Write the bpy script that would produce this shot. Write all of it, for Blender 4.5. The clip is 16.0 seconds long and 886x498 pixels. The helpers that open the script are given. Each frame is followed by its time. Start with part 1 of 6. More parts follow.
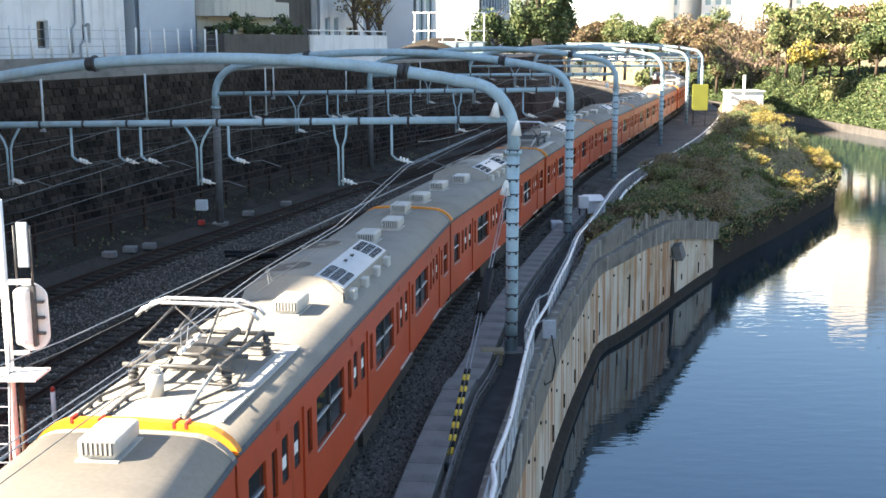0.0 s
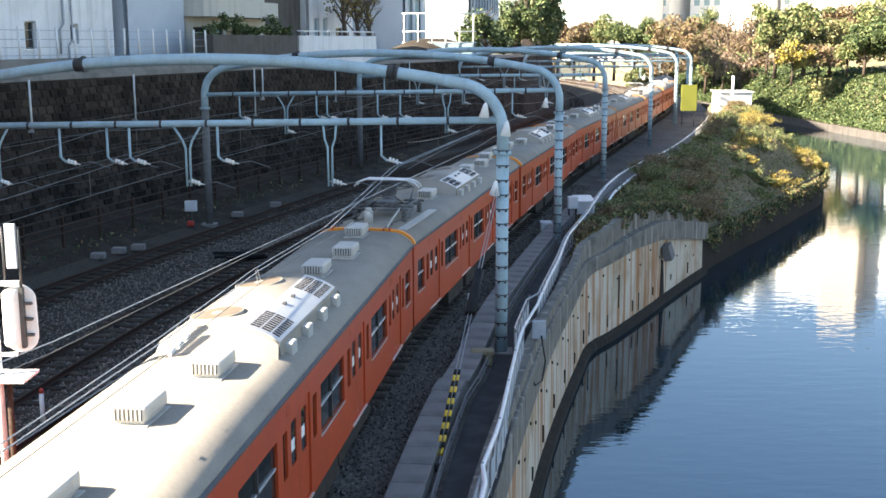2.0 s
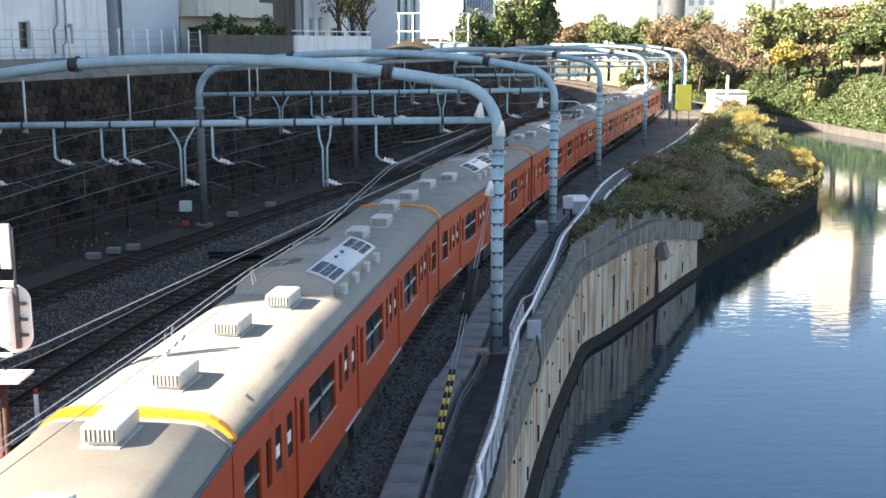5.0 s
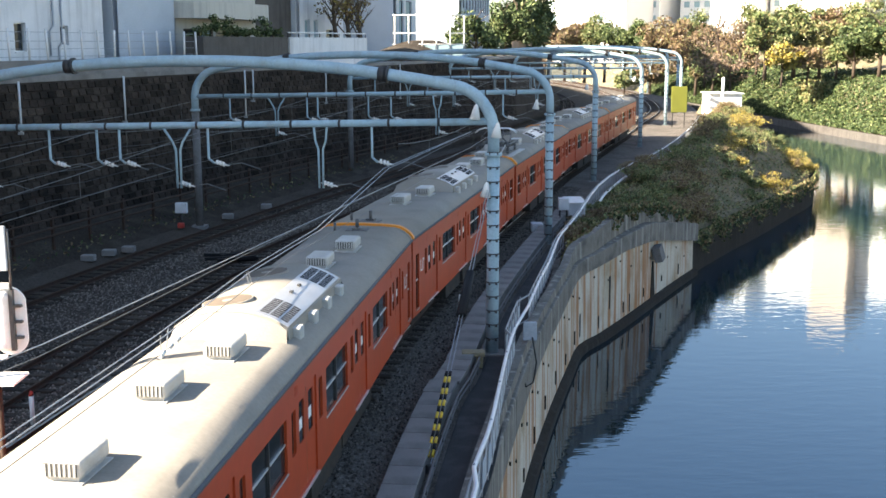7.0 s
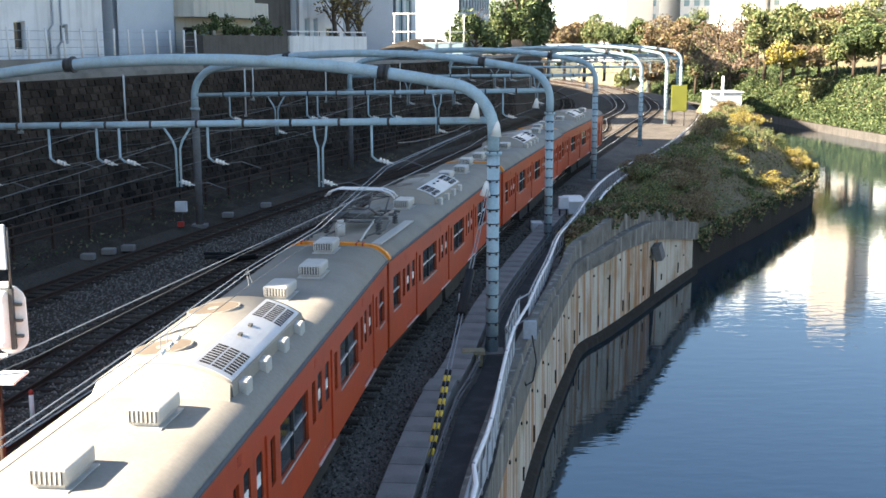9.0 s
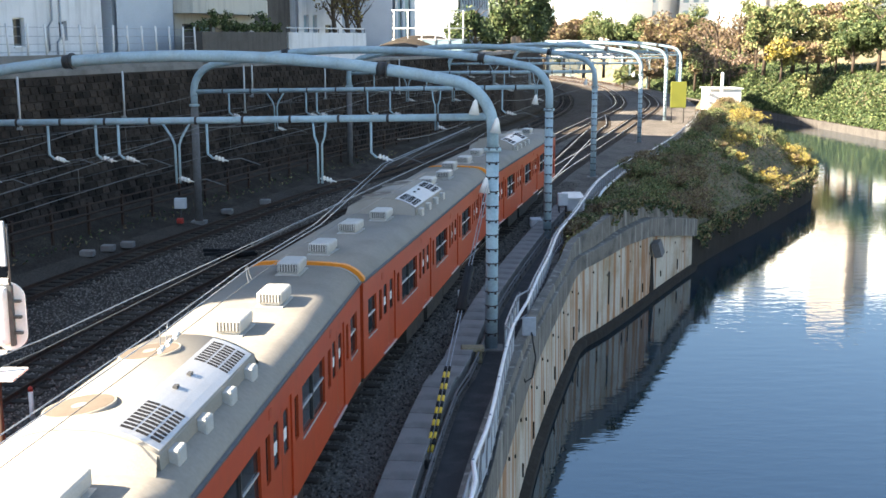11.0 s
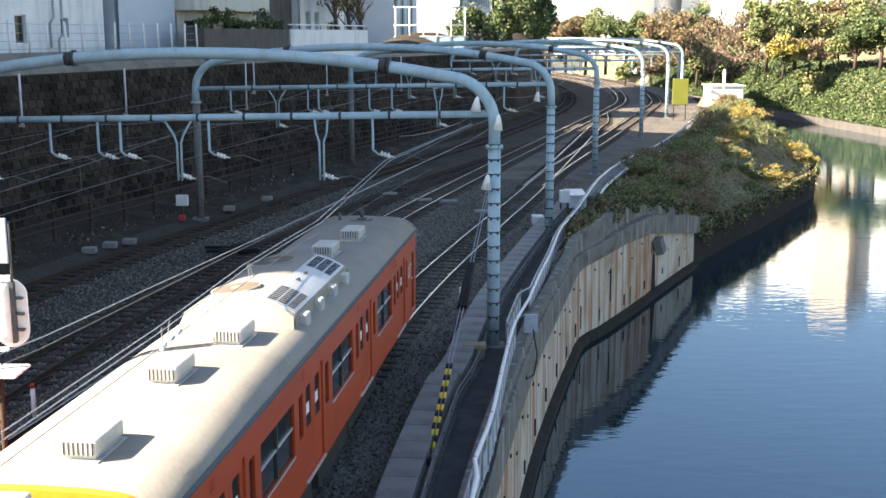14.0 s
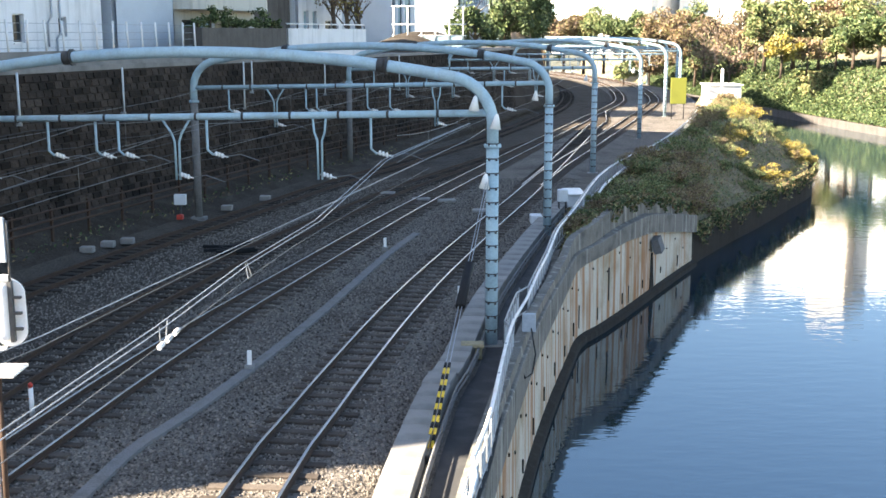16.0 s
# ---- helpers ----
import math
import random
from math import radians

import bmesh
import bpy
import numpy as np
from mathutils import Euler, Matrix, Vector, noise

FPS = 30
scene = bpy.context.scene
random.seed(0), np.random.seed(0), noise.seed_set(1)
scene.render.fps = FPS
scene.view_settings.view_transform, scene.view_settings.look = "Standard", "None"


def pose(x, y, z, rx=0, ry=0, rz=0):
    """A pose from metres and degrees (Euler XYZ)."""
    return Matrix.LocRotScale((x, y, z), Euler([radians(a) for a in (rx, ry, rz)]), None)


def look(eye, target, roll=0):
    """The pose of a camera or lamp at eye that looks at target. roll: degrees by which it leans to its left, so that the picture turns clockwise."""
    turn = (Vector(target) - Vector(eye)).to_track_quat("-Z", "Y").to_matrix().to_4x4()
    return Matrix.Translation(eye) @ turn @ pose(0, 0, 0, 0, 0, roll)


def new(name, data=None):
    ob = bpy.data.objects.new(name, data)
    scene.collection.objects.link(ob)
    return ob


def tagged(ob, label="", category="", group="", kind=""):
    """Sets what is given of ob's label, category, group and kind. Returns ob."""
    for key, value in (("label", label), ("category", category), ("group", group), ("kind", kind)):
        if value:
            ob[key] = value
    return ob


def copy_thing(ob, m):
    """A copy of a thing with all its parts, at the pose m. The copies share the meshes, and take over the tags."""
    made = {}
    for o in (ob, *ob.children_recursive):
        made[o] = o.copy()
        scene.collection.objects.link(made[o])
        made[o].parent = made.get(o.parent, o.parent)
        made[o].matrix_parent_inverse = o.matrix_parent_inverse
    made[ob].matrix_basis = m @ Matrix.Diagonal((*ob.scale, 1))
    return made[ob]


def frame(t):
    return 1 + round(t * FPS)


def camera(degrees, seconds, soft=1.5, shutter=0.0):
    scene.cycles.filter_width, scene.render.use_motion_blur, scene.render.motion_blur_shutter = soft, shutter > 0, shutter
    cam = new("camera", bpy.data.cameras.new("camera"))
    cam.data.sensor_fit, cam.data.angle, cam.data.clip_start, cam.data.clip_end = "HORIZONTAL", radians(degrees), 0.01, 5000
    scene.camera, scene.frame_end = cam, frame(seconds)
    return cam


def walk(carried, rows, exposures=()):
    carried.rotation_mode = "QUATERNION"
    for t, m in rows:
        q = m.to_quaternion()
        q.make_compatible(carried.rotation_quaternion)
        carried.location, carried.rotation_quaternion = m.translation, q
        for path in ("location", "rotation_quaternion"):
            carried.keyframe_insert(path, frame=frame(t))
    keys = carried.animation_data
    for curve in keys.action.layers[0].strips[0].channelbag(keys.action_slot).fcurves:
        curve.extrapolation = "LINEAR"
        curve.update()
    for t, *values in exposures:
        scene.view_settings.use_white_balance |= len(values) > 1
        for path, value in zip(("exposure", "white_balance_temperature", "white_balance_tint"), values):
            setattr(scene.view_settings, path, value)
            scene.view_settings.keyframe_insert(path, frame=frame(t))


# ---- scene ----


def view(turn, dip):
    """The standing camera, turned left by turn and dipped by dip degrees."""
    return pose(0, 0, 8.66, 90 - dip, 0, turn) @ pose(0, 0, 0, 0, 0, -0.08)


cam = camera(43.13, 16.0, soft=1.6)
walk(cam, [
    (0.0, view(1.054, 10.494)),
    (0.5, view(0.913, 10.457)),
    (1.0, view(0.775, 10.457)),
    (1.5, view(0.643, 10.462)),
    (2.0, view(0.517, 10.462)),
    (2.5, view(0.423, 10.448)),
    (3.0, view(0.376, 10.448)),
    (3.5, view(0.332, 10.465)),
    (4.0, view(0.314, 10.488)),
    (6.5, view(0.103, 10.396)),
    (7.0, view(0.047, 10.379)),
    (7.5, view(0.035, 10.376)),
    (8.0, view(0.035, 10.387)),
    (8.5, view(0.044, 10.410)),
    (9.0, view(0.038, 10.445)),
    (11.5, view(0.003, 10.636)),
    (12.0, view(0.009, 10.638)),
    (12.5, view(0.047, 10.679)),
    (13.0, view(0.070, 10.722)),
    (13.5, view(0.094, 10.768)),
    (14.0, view(0.094, 10.768)),
    (14.5, view(0.047, 10.768)),
    (15.0, view(0.012, 10.768)),
    (15.5, view(0.003, 10.806)),
    (16.0, view(0.000, 10.812)),
], exposures=[(0.0, 2.52, 7050, 10), (4.0, 2.55, 7050, 10), (6.5, 2.36, 7050, 10), (9.0, 2.36, 7050, 10), (11.5, 2.5, 7050, 10), (12.5, 2.35, 7050, 10), (14.5, 2.4, 7050, 10), (15.2, 2.5, 7050, 10), (16.0, 2.82, 7050, 10)])

# ---- sky, sun, exposure ----
SUN_TURN, SUN_UP = 250.0, 35.0      # compass-like turn of the sun about z from +y, and its height, degrees
world = bpy.data.worlds.new("sky")
scene.world = world
world.use_nodes = True
_n = world.node_tree.nodes
_sky = _n.new("ShaderNodeTexSky")
_sky.sky_type, _sky.sun_disc = "NISHITA", False
_sky.sun_elevation, _sky.sun_rotation = radians(SUN_UP), radians(SUN_TURN)
_sky.air_density, _sky.dust_density, _sky.ozone_density = 1.0, 0.8, 2.5
world.node_tree.links.new(_sky.outputs[0], _n["Background"].inputs[0])
_n["Background"].inputs[1].default_value = 0.066
_d = Vector((math.sin(radians(SUN_TURN)) * math.cos(radians(SUN_UP)), math.cos(radians(SUN_TURN)) * math.cos(radians(SUN_UP)), math.sin(radians(SUN_UP))))
_sun = new("sun", bpy.data.lights.new("sun", "SUN"))
_sun.data.energy, _sun.data.angle, _sun.data.color = 5.0, radians(0.53), (1.0, 0.90, 0.77)
_sun.matrix_world = look(_d * 300, (0, 0, 0))


# ---- materials ----
def mat(name, base, rough=0.7, metal=0.0, spots=None, spot_scale=3.0, spot_amt=0.5, grain=40.0, grain_amt=0.25, bump=0.3,
        bump_scale=60.0, bump_dist=0.01, streak=None, streak_amt=0.0, streak_scale=1.0, per_object=0.0, island=0.0, spec=0.3, space="Object",
        spot_lo=0.45, spot_hi=0.7, streak_lo=0.5, streak_hi=0.72):
    """A worn surface: a base colour, stains of a second colour, fine grain, upright streaks and relief, all in metres."""
    m = bpy.data.materials.new(name)
    m.use_nodes = True
    nt = m.node_tree
    n, l = nt.nodes, nt.links
    b = n["Principled BSDF"]
    b.inputs["Roughness"].default_value, b.inputs["Metallic"].default_value = rough, metal
    b.inputs["Specular IOR Level"].default_value = spec
    co = n.new("ShaderNodeTexCoord")
    src = co.outputs["Object"]
    if space == "World":
        src = n.new("ShaderNodeNewGeometry").outputs["Position"]

    def noise_tex(scale, detail=4.0, vec=src):
        t = n.new("ShaderNodeTexNoise")
        t.inputs["Scale"].default_value, t.inputs["Detail"].default_value = scale, detail
        l.new(vec, t.inputs["Vector"])
        return t.outputs["Fac"]

    def ramp(fac, lo, hi, a, c):
        r = n.new("ShaderNodeMapRange")
        r.inputs[1].default_value, r.inputs[2].default_value, r.inputs[3].default_value, r.inputs[4].default_value = lo, hi, a, c
        l.new(fac, r.inputs[0])
        return r.outputs[0]

    def mix(fac, a, c, mode="MIX"):
        x = n.new("ShaderNodeMix")
        x.data_type, x.blend_type = "RGBA", mode
        if isinstance(fac, float):
            x.inputs[0].default_value = fac
        else:
            l.new(fac, x.inputs[0])
        for k, v in ((6, a), (7, c)):
            if isinstance(v, tuple):
                x.inputs[k].default_value = (*v, 1)
            else:
                l.new(v, x.inputs[k])
        return x.outputs[2]

    col = mix(0.0, base, base)
    if spots:
        col = mix(ramp(noise_tex(spot_scale, 6.0), spot_lo, spot_hi, 0.0, spot_amt), col, spots)
    if streak:
        mp = n.new("ShaderNodeMapping")
        mp.inputs["Scale"].default_value = (4.0 * streak_scale, 4.0 * streak_scale, 0.22 * streak_scale)
        l.new(src, mp.inputs[0])
        col = mix(ramp(noise_tex(1.0, 5.0, mp.outputs[0]), streak_lo, streak_hi, 0.0, streak_amt), col, streak)
    if grain_amt:
        g = ramp(noise_tex(grain, 3.0), 0.25, 0.75, 1.0 - grain_amt, 1.0 + grain_amt)
        col = mix(1.0, col, g, "MULTIPLY")
    if per_object or island:
        if island:
            rnd = n.new("ShaderNodeNewGeometry").outputs["Random Per Island"]
        else:
            rnd = n.new("ShaderNodeObjectInfo").outputs["Random"]
        k = per_object or island
        col = mix(1.0, col, ramp(rnd, 0.0, 1.0, 1.0 - k, 1.0 + k), "MULTIPLY")
    l.new(col, b.inputs["Base Color"])
    if bump:
        bp = n.new("ShaderNodeBump")
        bp.inputs["Strength"].default_value, bp.inputs["Distance"].default_value = bump, bump_dist
        l.new(noise_tex(bump_scale, 3.0), bp.inputs["Height"])
        l.new(bp.outputs[0], b.inputs["Normal"])
    return m


M = {
    "ballast": mat("ballast", (0.145, 0.13, 0.114), 0.9, spots=(0.07, 0.06, 0.05), spot_scale=0.35, spot_amt=0.8, grain=22, grain_amt=0.75, bump=1.0, bump_scale=18, bump_dist=0.05, space="World", spec=0.12),
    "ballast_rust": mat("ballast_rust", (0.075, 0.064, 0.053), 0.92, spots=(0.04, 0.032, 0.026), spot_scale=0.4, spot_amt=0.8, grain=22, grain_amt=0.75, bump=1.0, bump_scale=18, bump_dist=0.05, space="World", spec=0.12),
    "sleeper_dark": mat("sleeper_dark", (0.05, 0.042, 0.035), 0.9, spots=(0.08, 0.068, 0.056), spot_scale=4, grain=30, island=0.3, spec=0.12),
    "stone_chip": mat("stone_chip", (0.15, 0.132, 0.114), 0.85, grain=30, grain_amt=0.3, bump=0.3, island=0.75, spec=0.12),
    "dirt": mat("dirt", (0.045, 0.037, 0.029), 0.95, spots=(0.085, 0.074, 0.06), spot_scale=0.8, spot_amt=0.7, grain=12, grain_amt=0.5, bump=1.0, bump_scale=9, bump_dist=0.08, space="World", spec=0.12),
    "rail_rust": mat("rail_rust", (0.055, 0.033, 0.022), 0.8, spots=(0.035, 0.025, 0.02), grain=15, bump=0.2),
    "rail_head": mat("rail_head", (0.48, 0.48, 0.49), 0.33, 1.0, grain=10, grain_amt=0.1, bump=0.05),
    "sleeper_wood": mat("sleeper_wood", (0.075, 0.062, 0.052), 0.9, spots=(0.115, 0.10, 0.085), spot_scale=4, grain=30, per_object=0.3, spec=0.12),
    "concrete": mat("concrete", (0.24, 0.23, 0.215), 0.88, spots=(0.14, 0.135, 0.125), spot_scale=1.2, spot_amt=0.8, grain=35, grain_amt=0.2, bump=0.3, per_object=0.1),
    "walk_tar": mat("walk_tar", (0.055, 0.055, 0.055), 0.92, spots=(0.12, 0.115, 0.11), spot_scale=1.5, grain=60, grain_amt=0.35, bump=0.5, bump_scale=120, spec=0.12),
    "river_wall": mat("river_wall", (0.58, 0.53, 0.43), 0.9, spots=(0.33, 0.25, 0.15), spot_scale=0.6, spot_amt=0.85, grain=25, grain_amt=0.2, bump=0.4, bump_scale=20, streak=(0.36, 0.15, 0.05), streak_amt=0.85, streak_scale=0.6, space="World", streak_lo=0.47, streak_hi=0.61),
    "wall_cap": mat("wall_cap", (0.20, 0.185, 0.16), 0.9, spots=(0.10, 0.095, 0.085), spot_scale=1.3, spot_amt=0.9, streak=(0.42, 0.40, 0.35), streak_amt=0.6, streak_scale=0.8, grain=25, space="World", streak_lo=0.55, streak_hi=0.66, spec=0.12),
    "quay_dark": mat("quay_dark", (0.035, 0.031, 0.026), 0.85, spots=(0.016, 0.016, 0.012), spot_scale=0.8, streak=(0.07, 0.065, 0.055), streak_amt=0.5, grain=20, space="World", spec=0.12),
    # stone and joint colours set low to carry the wall's deep shade
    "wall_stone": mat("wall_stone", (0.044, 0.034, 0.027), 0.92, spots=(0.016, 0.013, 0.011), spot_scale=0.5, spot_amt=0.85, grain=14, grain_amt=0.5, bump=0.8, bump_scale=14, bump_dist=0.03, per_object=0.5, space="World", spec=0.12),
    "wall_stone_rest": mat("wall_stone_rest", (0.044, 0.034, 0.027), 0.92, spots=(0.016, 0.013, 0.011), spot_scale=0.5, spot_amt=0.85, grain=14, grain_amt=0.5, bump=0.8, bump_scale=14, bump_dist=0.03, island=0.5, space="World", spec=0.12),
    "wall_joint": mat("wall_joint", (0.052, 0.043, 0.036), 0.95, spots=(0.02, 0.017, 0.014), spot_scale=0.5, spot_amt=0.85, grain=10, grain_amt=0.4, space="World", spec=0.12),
    "blue_paint": mat("blue_paint", (0.35, 0.48, 0.54), 0.5, spots=(0.25, 0.34, 0.39), spot_scale=2.0, spot_amt=0.6, grain=20, grain_amt=0.12, bump=0.1, streak=(0.26, 0.26, 0.24), streak_amt=0.3),
    "pole_concrete": mat("pole_concrete", (0.17, 0.165, 0.16), 0.9, spots=(0.1, 0.095, 0.09), grain=25, bump=0.2),
    "galv": mat("galv", (0.36, 0.38, 0.40), 0.4, 0.55, spots=(0.42, 0.43, 0.44), spot_scale=6, grain=30, grain_amt=0.1, bump=0.1),
    "dark_steel": mat("dark_steel", (0.055, 0.057, 0.06), 0.6, 0.3, spots=(0.09, 0.07, 0.055), grain=25, bump=0.1),
    "wire": mat("wire", (0.16, 0.16, 0.155), 0.5, 0.6, grain_amt=0.1, bump=0),
    "wire_bright": mat("wire_bright", (0.36, 0.37, 0.38), 0.4, 0.6, grain_amt=0.05, bump=0),
    "porcelain": mat("porcelain", (0.78, 0.77, 0.74), 0.25, grain_amt=0.05, bump=0),
    "white_paint": mat("white_paint", (0.80, 0.79, 0.77), 0.5, spots=(0.62, 0.60, 0.56), spot_scale=3, grain=30, grain_amt=0.06, bump=0.05),
    "red_paint": mat("red_paint", (0.45, 0.05, 0.035), 0.5, grain_amt=0.1, bump=0.05),
    "old_timber": mat("old_timber", (0.30, 0.25, 0.15), 0.8, spots=(0.18, 0.15, 0.1), grain=15, bump=0.2),
    "yellow_paint": mat("yellow_paint", (0.78, 0.52, 0.05), 0.55, spots=(0.5, 0.36, 0.1), grain_amt=0.1, bump=0.05),
    "black_rubber": mat("black_rubber", (0.02, 0.02, 0.021), 0.65, grain_amt=0.2, bump=0.1, spec=0.12),
    "orange": mat("orange", (0.46, 0.068, 0.022), 0.42, spots=(0.38, 0.06, 0.022), spot_scale=1.2, spot_amt=0.6, grain=6, grain_amt=0.06, bump=0.03, bump_scale=3, streak=(0.36, 0.08, 0.03), streak_amt=0.3),
    # brighter orange: sunlight on the end wall edge, also the banner print
    "orange_edge": mat("orange_edge", (0.80, 0.27, 0.03), 0.45, grain=10, grain_amt=0.1, bump=0.03),
    "roof": mat("roof", (0.29, 0.268, 0.232), 0.75, spots=(0.19, 0.175, 0.155), spot_scale=1.1, spot_amt=0.4, grain=14, grain_amt=0.08, bump=0.06, bump_scale=30, spec=0.1),
    "roof_edge": mat("roof_edge", (0.11, 0.115, 0.12), 0.7, grain=20, grain_amt=0.2, bump=0.1, spec=0.12),
    "vent": mat("vent", (0.48, 0.475, 0.45), 0.45, 0.1, spots=(0.38, 0.36, 0.32), spot_scale=5, grain_amt=0.1, bump=0.05),
    "cooler": mat("cooler", (0.29, 0.27, 0.235), 0.55, 0.0, spots=(0.24, 0.21, 0.17), spot_scale=1.6, spot_amt=0.5, grain_amt=0.1, bump=0.05, spec=0.2),
    "cooler_bright": mat("cooler_bright", (0.52, 0.53, 0.54), 0.35, 0.55, spots=(0.45, 0.45, 0.45), spot_scale=3, grain_amt=0.08, bump=0.05),
    "slot": mat("slot", (0.018, 0.018, 0.02), 0.8, grain_amt=0.1, bump=0),
    "alu": mat("alu", (0.70, 0.71, 0.72), 0.4, 0.6, grain_amt=0.1, bump=0),
    "panto": mat("panto", (0.10, 0.10, 0.10), 0.5, 0.4, spots=(0.17, 0.16, 0.15), spot_scale=8, grain_amt=0.15, bump=0.1),
    "underframe": mat("underframe", (0.045, 0.043, 0.04), 0.85, spots=(0.09, 0.07, 0.05), grain=10, bump=0.2, spec=0.12),
    "interior": mat("interior", (0.30, 0.30, 0.26), 0.8, grain_amt=0.1, bump=0),
    "plaster": mat("plaster", (0.78, 0.78, 0.78), 0.85, spots=(0.50, 0.51, 0.52), spot_scale=0.5, streak=(0.40, 0.40, 0.39), streak_amt=0.5, streak_scale=0.6, grain=15, grain_amt=0.08, bump=0.15),
    "plaster_cream": mat("plaster_cream", (0.56, 0.54, 0.48), 0.85, spots=(0.46, 0.44, 0.4), spot_scale=0.5, streak=(0.36, 0.35, 0.32), streak_amt=0.5, grain=15, grain_amt=0.08, bump=0.15),
    "panel_grey": mat("panel_grey", (0.36, 0.40, 0.44), 0.55, spots=(0.29, 0.32, 0.36), spot_scale=0.6, grain=12, grain_amt=0.1, bump=0.1),
    "hedge_wall": mat("hedge_wall", (0.115, 0.105, 0.095), 0.9, spots=(0.06, 0.055, 0.05), spot_scale=1, streak=(0.05, 0.045, 0.04), streak_amt=0.6, grain=15),
    "far_white": mat("far_white", (0.80, 0.80, 0.79), 0.8, spots=(0.6, 0.6, 0.6), spot_scale=0.1, grain_amt=0.06, bump=0),
    "far_tan": mat("far_tan", (0.55, 0.47, 0.40), 0.85, spots=(0.45, 0.38, 0.32), spot_scale=0.1, grain_amt=0.06, bump=0),
    "bark": mat("bark", (0.10, 0.075, 0.055), 0.95, spots=(0.06, 0.05, 0.04), grain=20, bump=0.6, bump_scale=15, bump_dist=0.03),
    "soil": mat("soil", (0.20, 0.165, 0.11), 0.95, spots=(0.10, 0.115, 0.05), spot_scale=0.7, spot_amt=0.8, grain=8, grain_amt=0.5, bump=0.8, bump_scale=6, bump_dist=0.1, space="World", spec=0.12),
    "land": mat("land", (0.10, 0.10, 0.075), 0.95, spots=(0.06, 0.08, 0.035), spot_scale=0.1, grain=1.0, grain_amt=0.3, bump=0, space="World"),
    "box_white": mat("box_white", (0.62, 0.64, 0.65), 0.5, spots=(0.5, 0.5, 0.5), grain_amt=0.08, bump=0.05),
    "lens_red": mat("lens_red", (0.5, 0.02, 0.02), 0.2, grain_amt=0.05, bump=0),
}


def glass_mat(name, tint, rough=0.05):
    m = bpy.data.materials.new(name)
    m.use_nodes = True
    b = m.node_tree.nodes["Principled BSDF"]
    b.inputs["Base Color"].default_value = (*tint, 1)
    b.inputs["Roughness"].default_value, b.inputs["IOR"].default_value = rough, 1.5
    b.inputs["Specular IOR Level"].default_value = 0.3
    return m


M["glass_dark"] = glass_mat("glass_dark", (0.025, 0.03, 0.032))
M["glass_blue"] = glass_mat("glass_blue", (0.30, 0.42, 0.46), 0.08)


def leaf_mat(name, a, b2):
    m = mat(name, a, 0.6, spots=b2, spot_scale=0.9, spot_amt=0.9, grain=6, grain_amt=0.25, bump=0, island=0.45, spec=0.3, space="World")
    b = m.node_tree.nodes["Principled BSDF"]
    b.inputs["Subsurface Weight"].default_value = 0.0
    return m


M["leaf_green"] = leaf_mat("leaf_green", (0.15, 0.19, 0.075), (0.21, 0.23, 0.095))
M["leaf_dark"] = leaf_mat("leaf_dark", (0.042, 0.07, 0.025), (0.075, 0.10, 0.035))
M["leaf_yellow"] = leaf_mat("leaf_yellow", (0.36, 0.28, 0.06), (0.24, 0.215, 0.05))
M["leaf_brown"] = leaf_mat("leaf_brown", (0.17, 0.12, 0.065), (0.22, 0.14, 0.075))
M["leaf_olive"] = leaf_mat("leaf_olive", (0.21, 0.195, 0.085), (0.26, 0.22, 0.105))
M["twig"] = leaf_mat("twig", (0.17, 0.125, 0.095), (0.21, 0.145, 0.105))


def water_mat():
    m = bpy.data.materials.new("river_water")
    m.use_nodes = True
    n, l = m.node_tree.nodes, m.node_tree.links
    b = n["Principled BSDF"]
    b.inputs["Base Color"].default_value = (0.005, 0.02, 0.034, 1)
    # raised IOR and blue tint paint a stronger sky reflection than plain water
    b.inputs["Roughness"].default_value, b.inputs["IOR"].default_value = 0.02, 1.86
    b.inputs["Specular IOR Level"].default_value = 0.9
    b.inputs["Specular Tint"].default_value = (0.66, 0.88, 1.0, 1)
    g = n.new("ShaderNodeNewGeometry")
    mp = n.new("ShaderNodeMapping")
    mp.inputs["Scale"].default_value = (0.75, 2.0, 1.0)
    l.new(g.outputs["Position"], mp.inputs[0])
    big, small = n.new("ShaderNodeTexNoise"), n.new("ShaderNodeTexNoise")
    big.inputs["Scale"].default_value, big.inputs["Detail"].default_value = 0.9, 1.0
    small.inputs["Scale"].default_value, small.inputs["Detail"].default_value = 3.2, 1.5
    add = n.new("ShaderNodeMath")
    add.operation = "MULTIPLY_ADD"
    add.inputs[1].default_value = 0.5
    for t in (big, small):
        l.new(mp.outputs[0], t.inputs["Vector"])
    l.new(small.outputs["Fac"], add.inputs[0])
    l.new(big.outputs["Fac"], add.inputs[2])
    bp = n.new("ShaderNodeBump")
    bp.inputs["Strength"].default_value, bp.inputs["Distance"].default_value = 0.12, 0.05
    l.new(add.outputs[0], bp.inputs["Height"])
    l.new(bp.outputs[0], b.inputs["Normal"])
    return m


M["water"] = water_mat()


# ---- mesh helpers ----
def part(name, bm, material, parent=None, label="", smooth=False):
    """Links a bmesh as one mesh object, under parent where given."""
    me = bpy.data.meshes.new(name)
    if smooth:
        for f in bm.faces:
            f.smooth = True
    bm.to_mesh(me)
    bm.free()
    for mt in (material if isinstance(material, (list, tuple)) else [material]):
        me.materials.append(M[mt])
    ob = new(name, me)
    if parent:
        ob.parent = parent
    if label:
        tagged(ob, label)
    return ob


def thing(name, label, category, m=None, group="", kind=""):
    ob = new(name)
    if m is not None:
        ob.matrix_world = m
    return tagged(ob, label, category, group, kind)


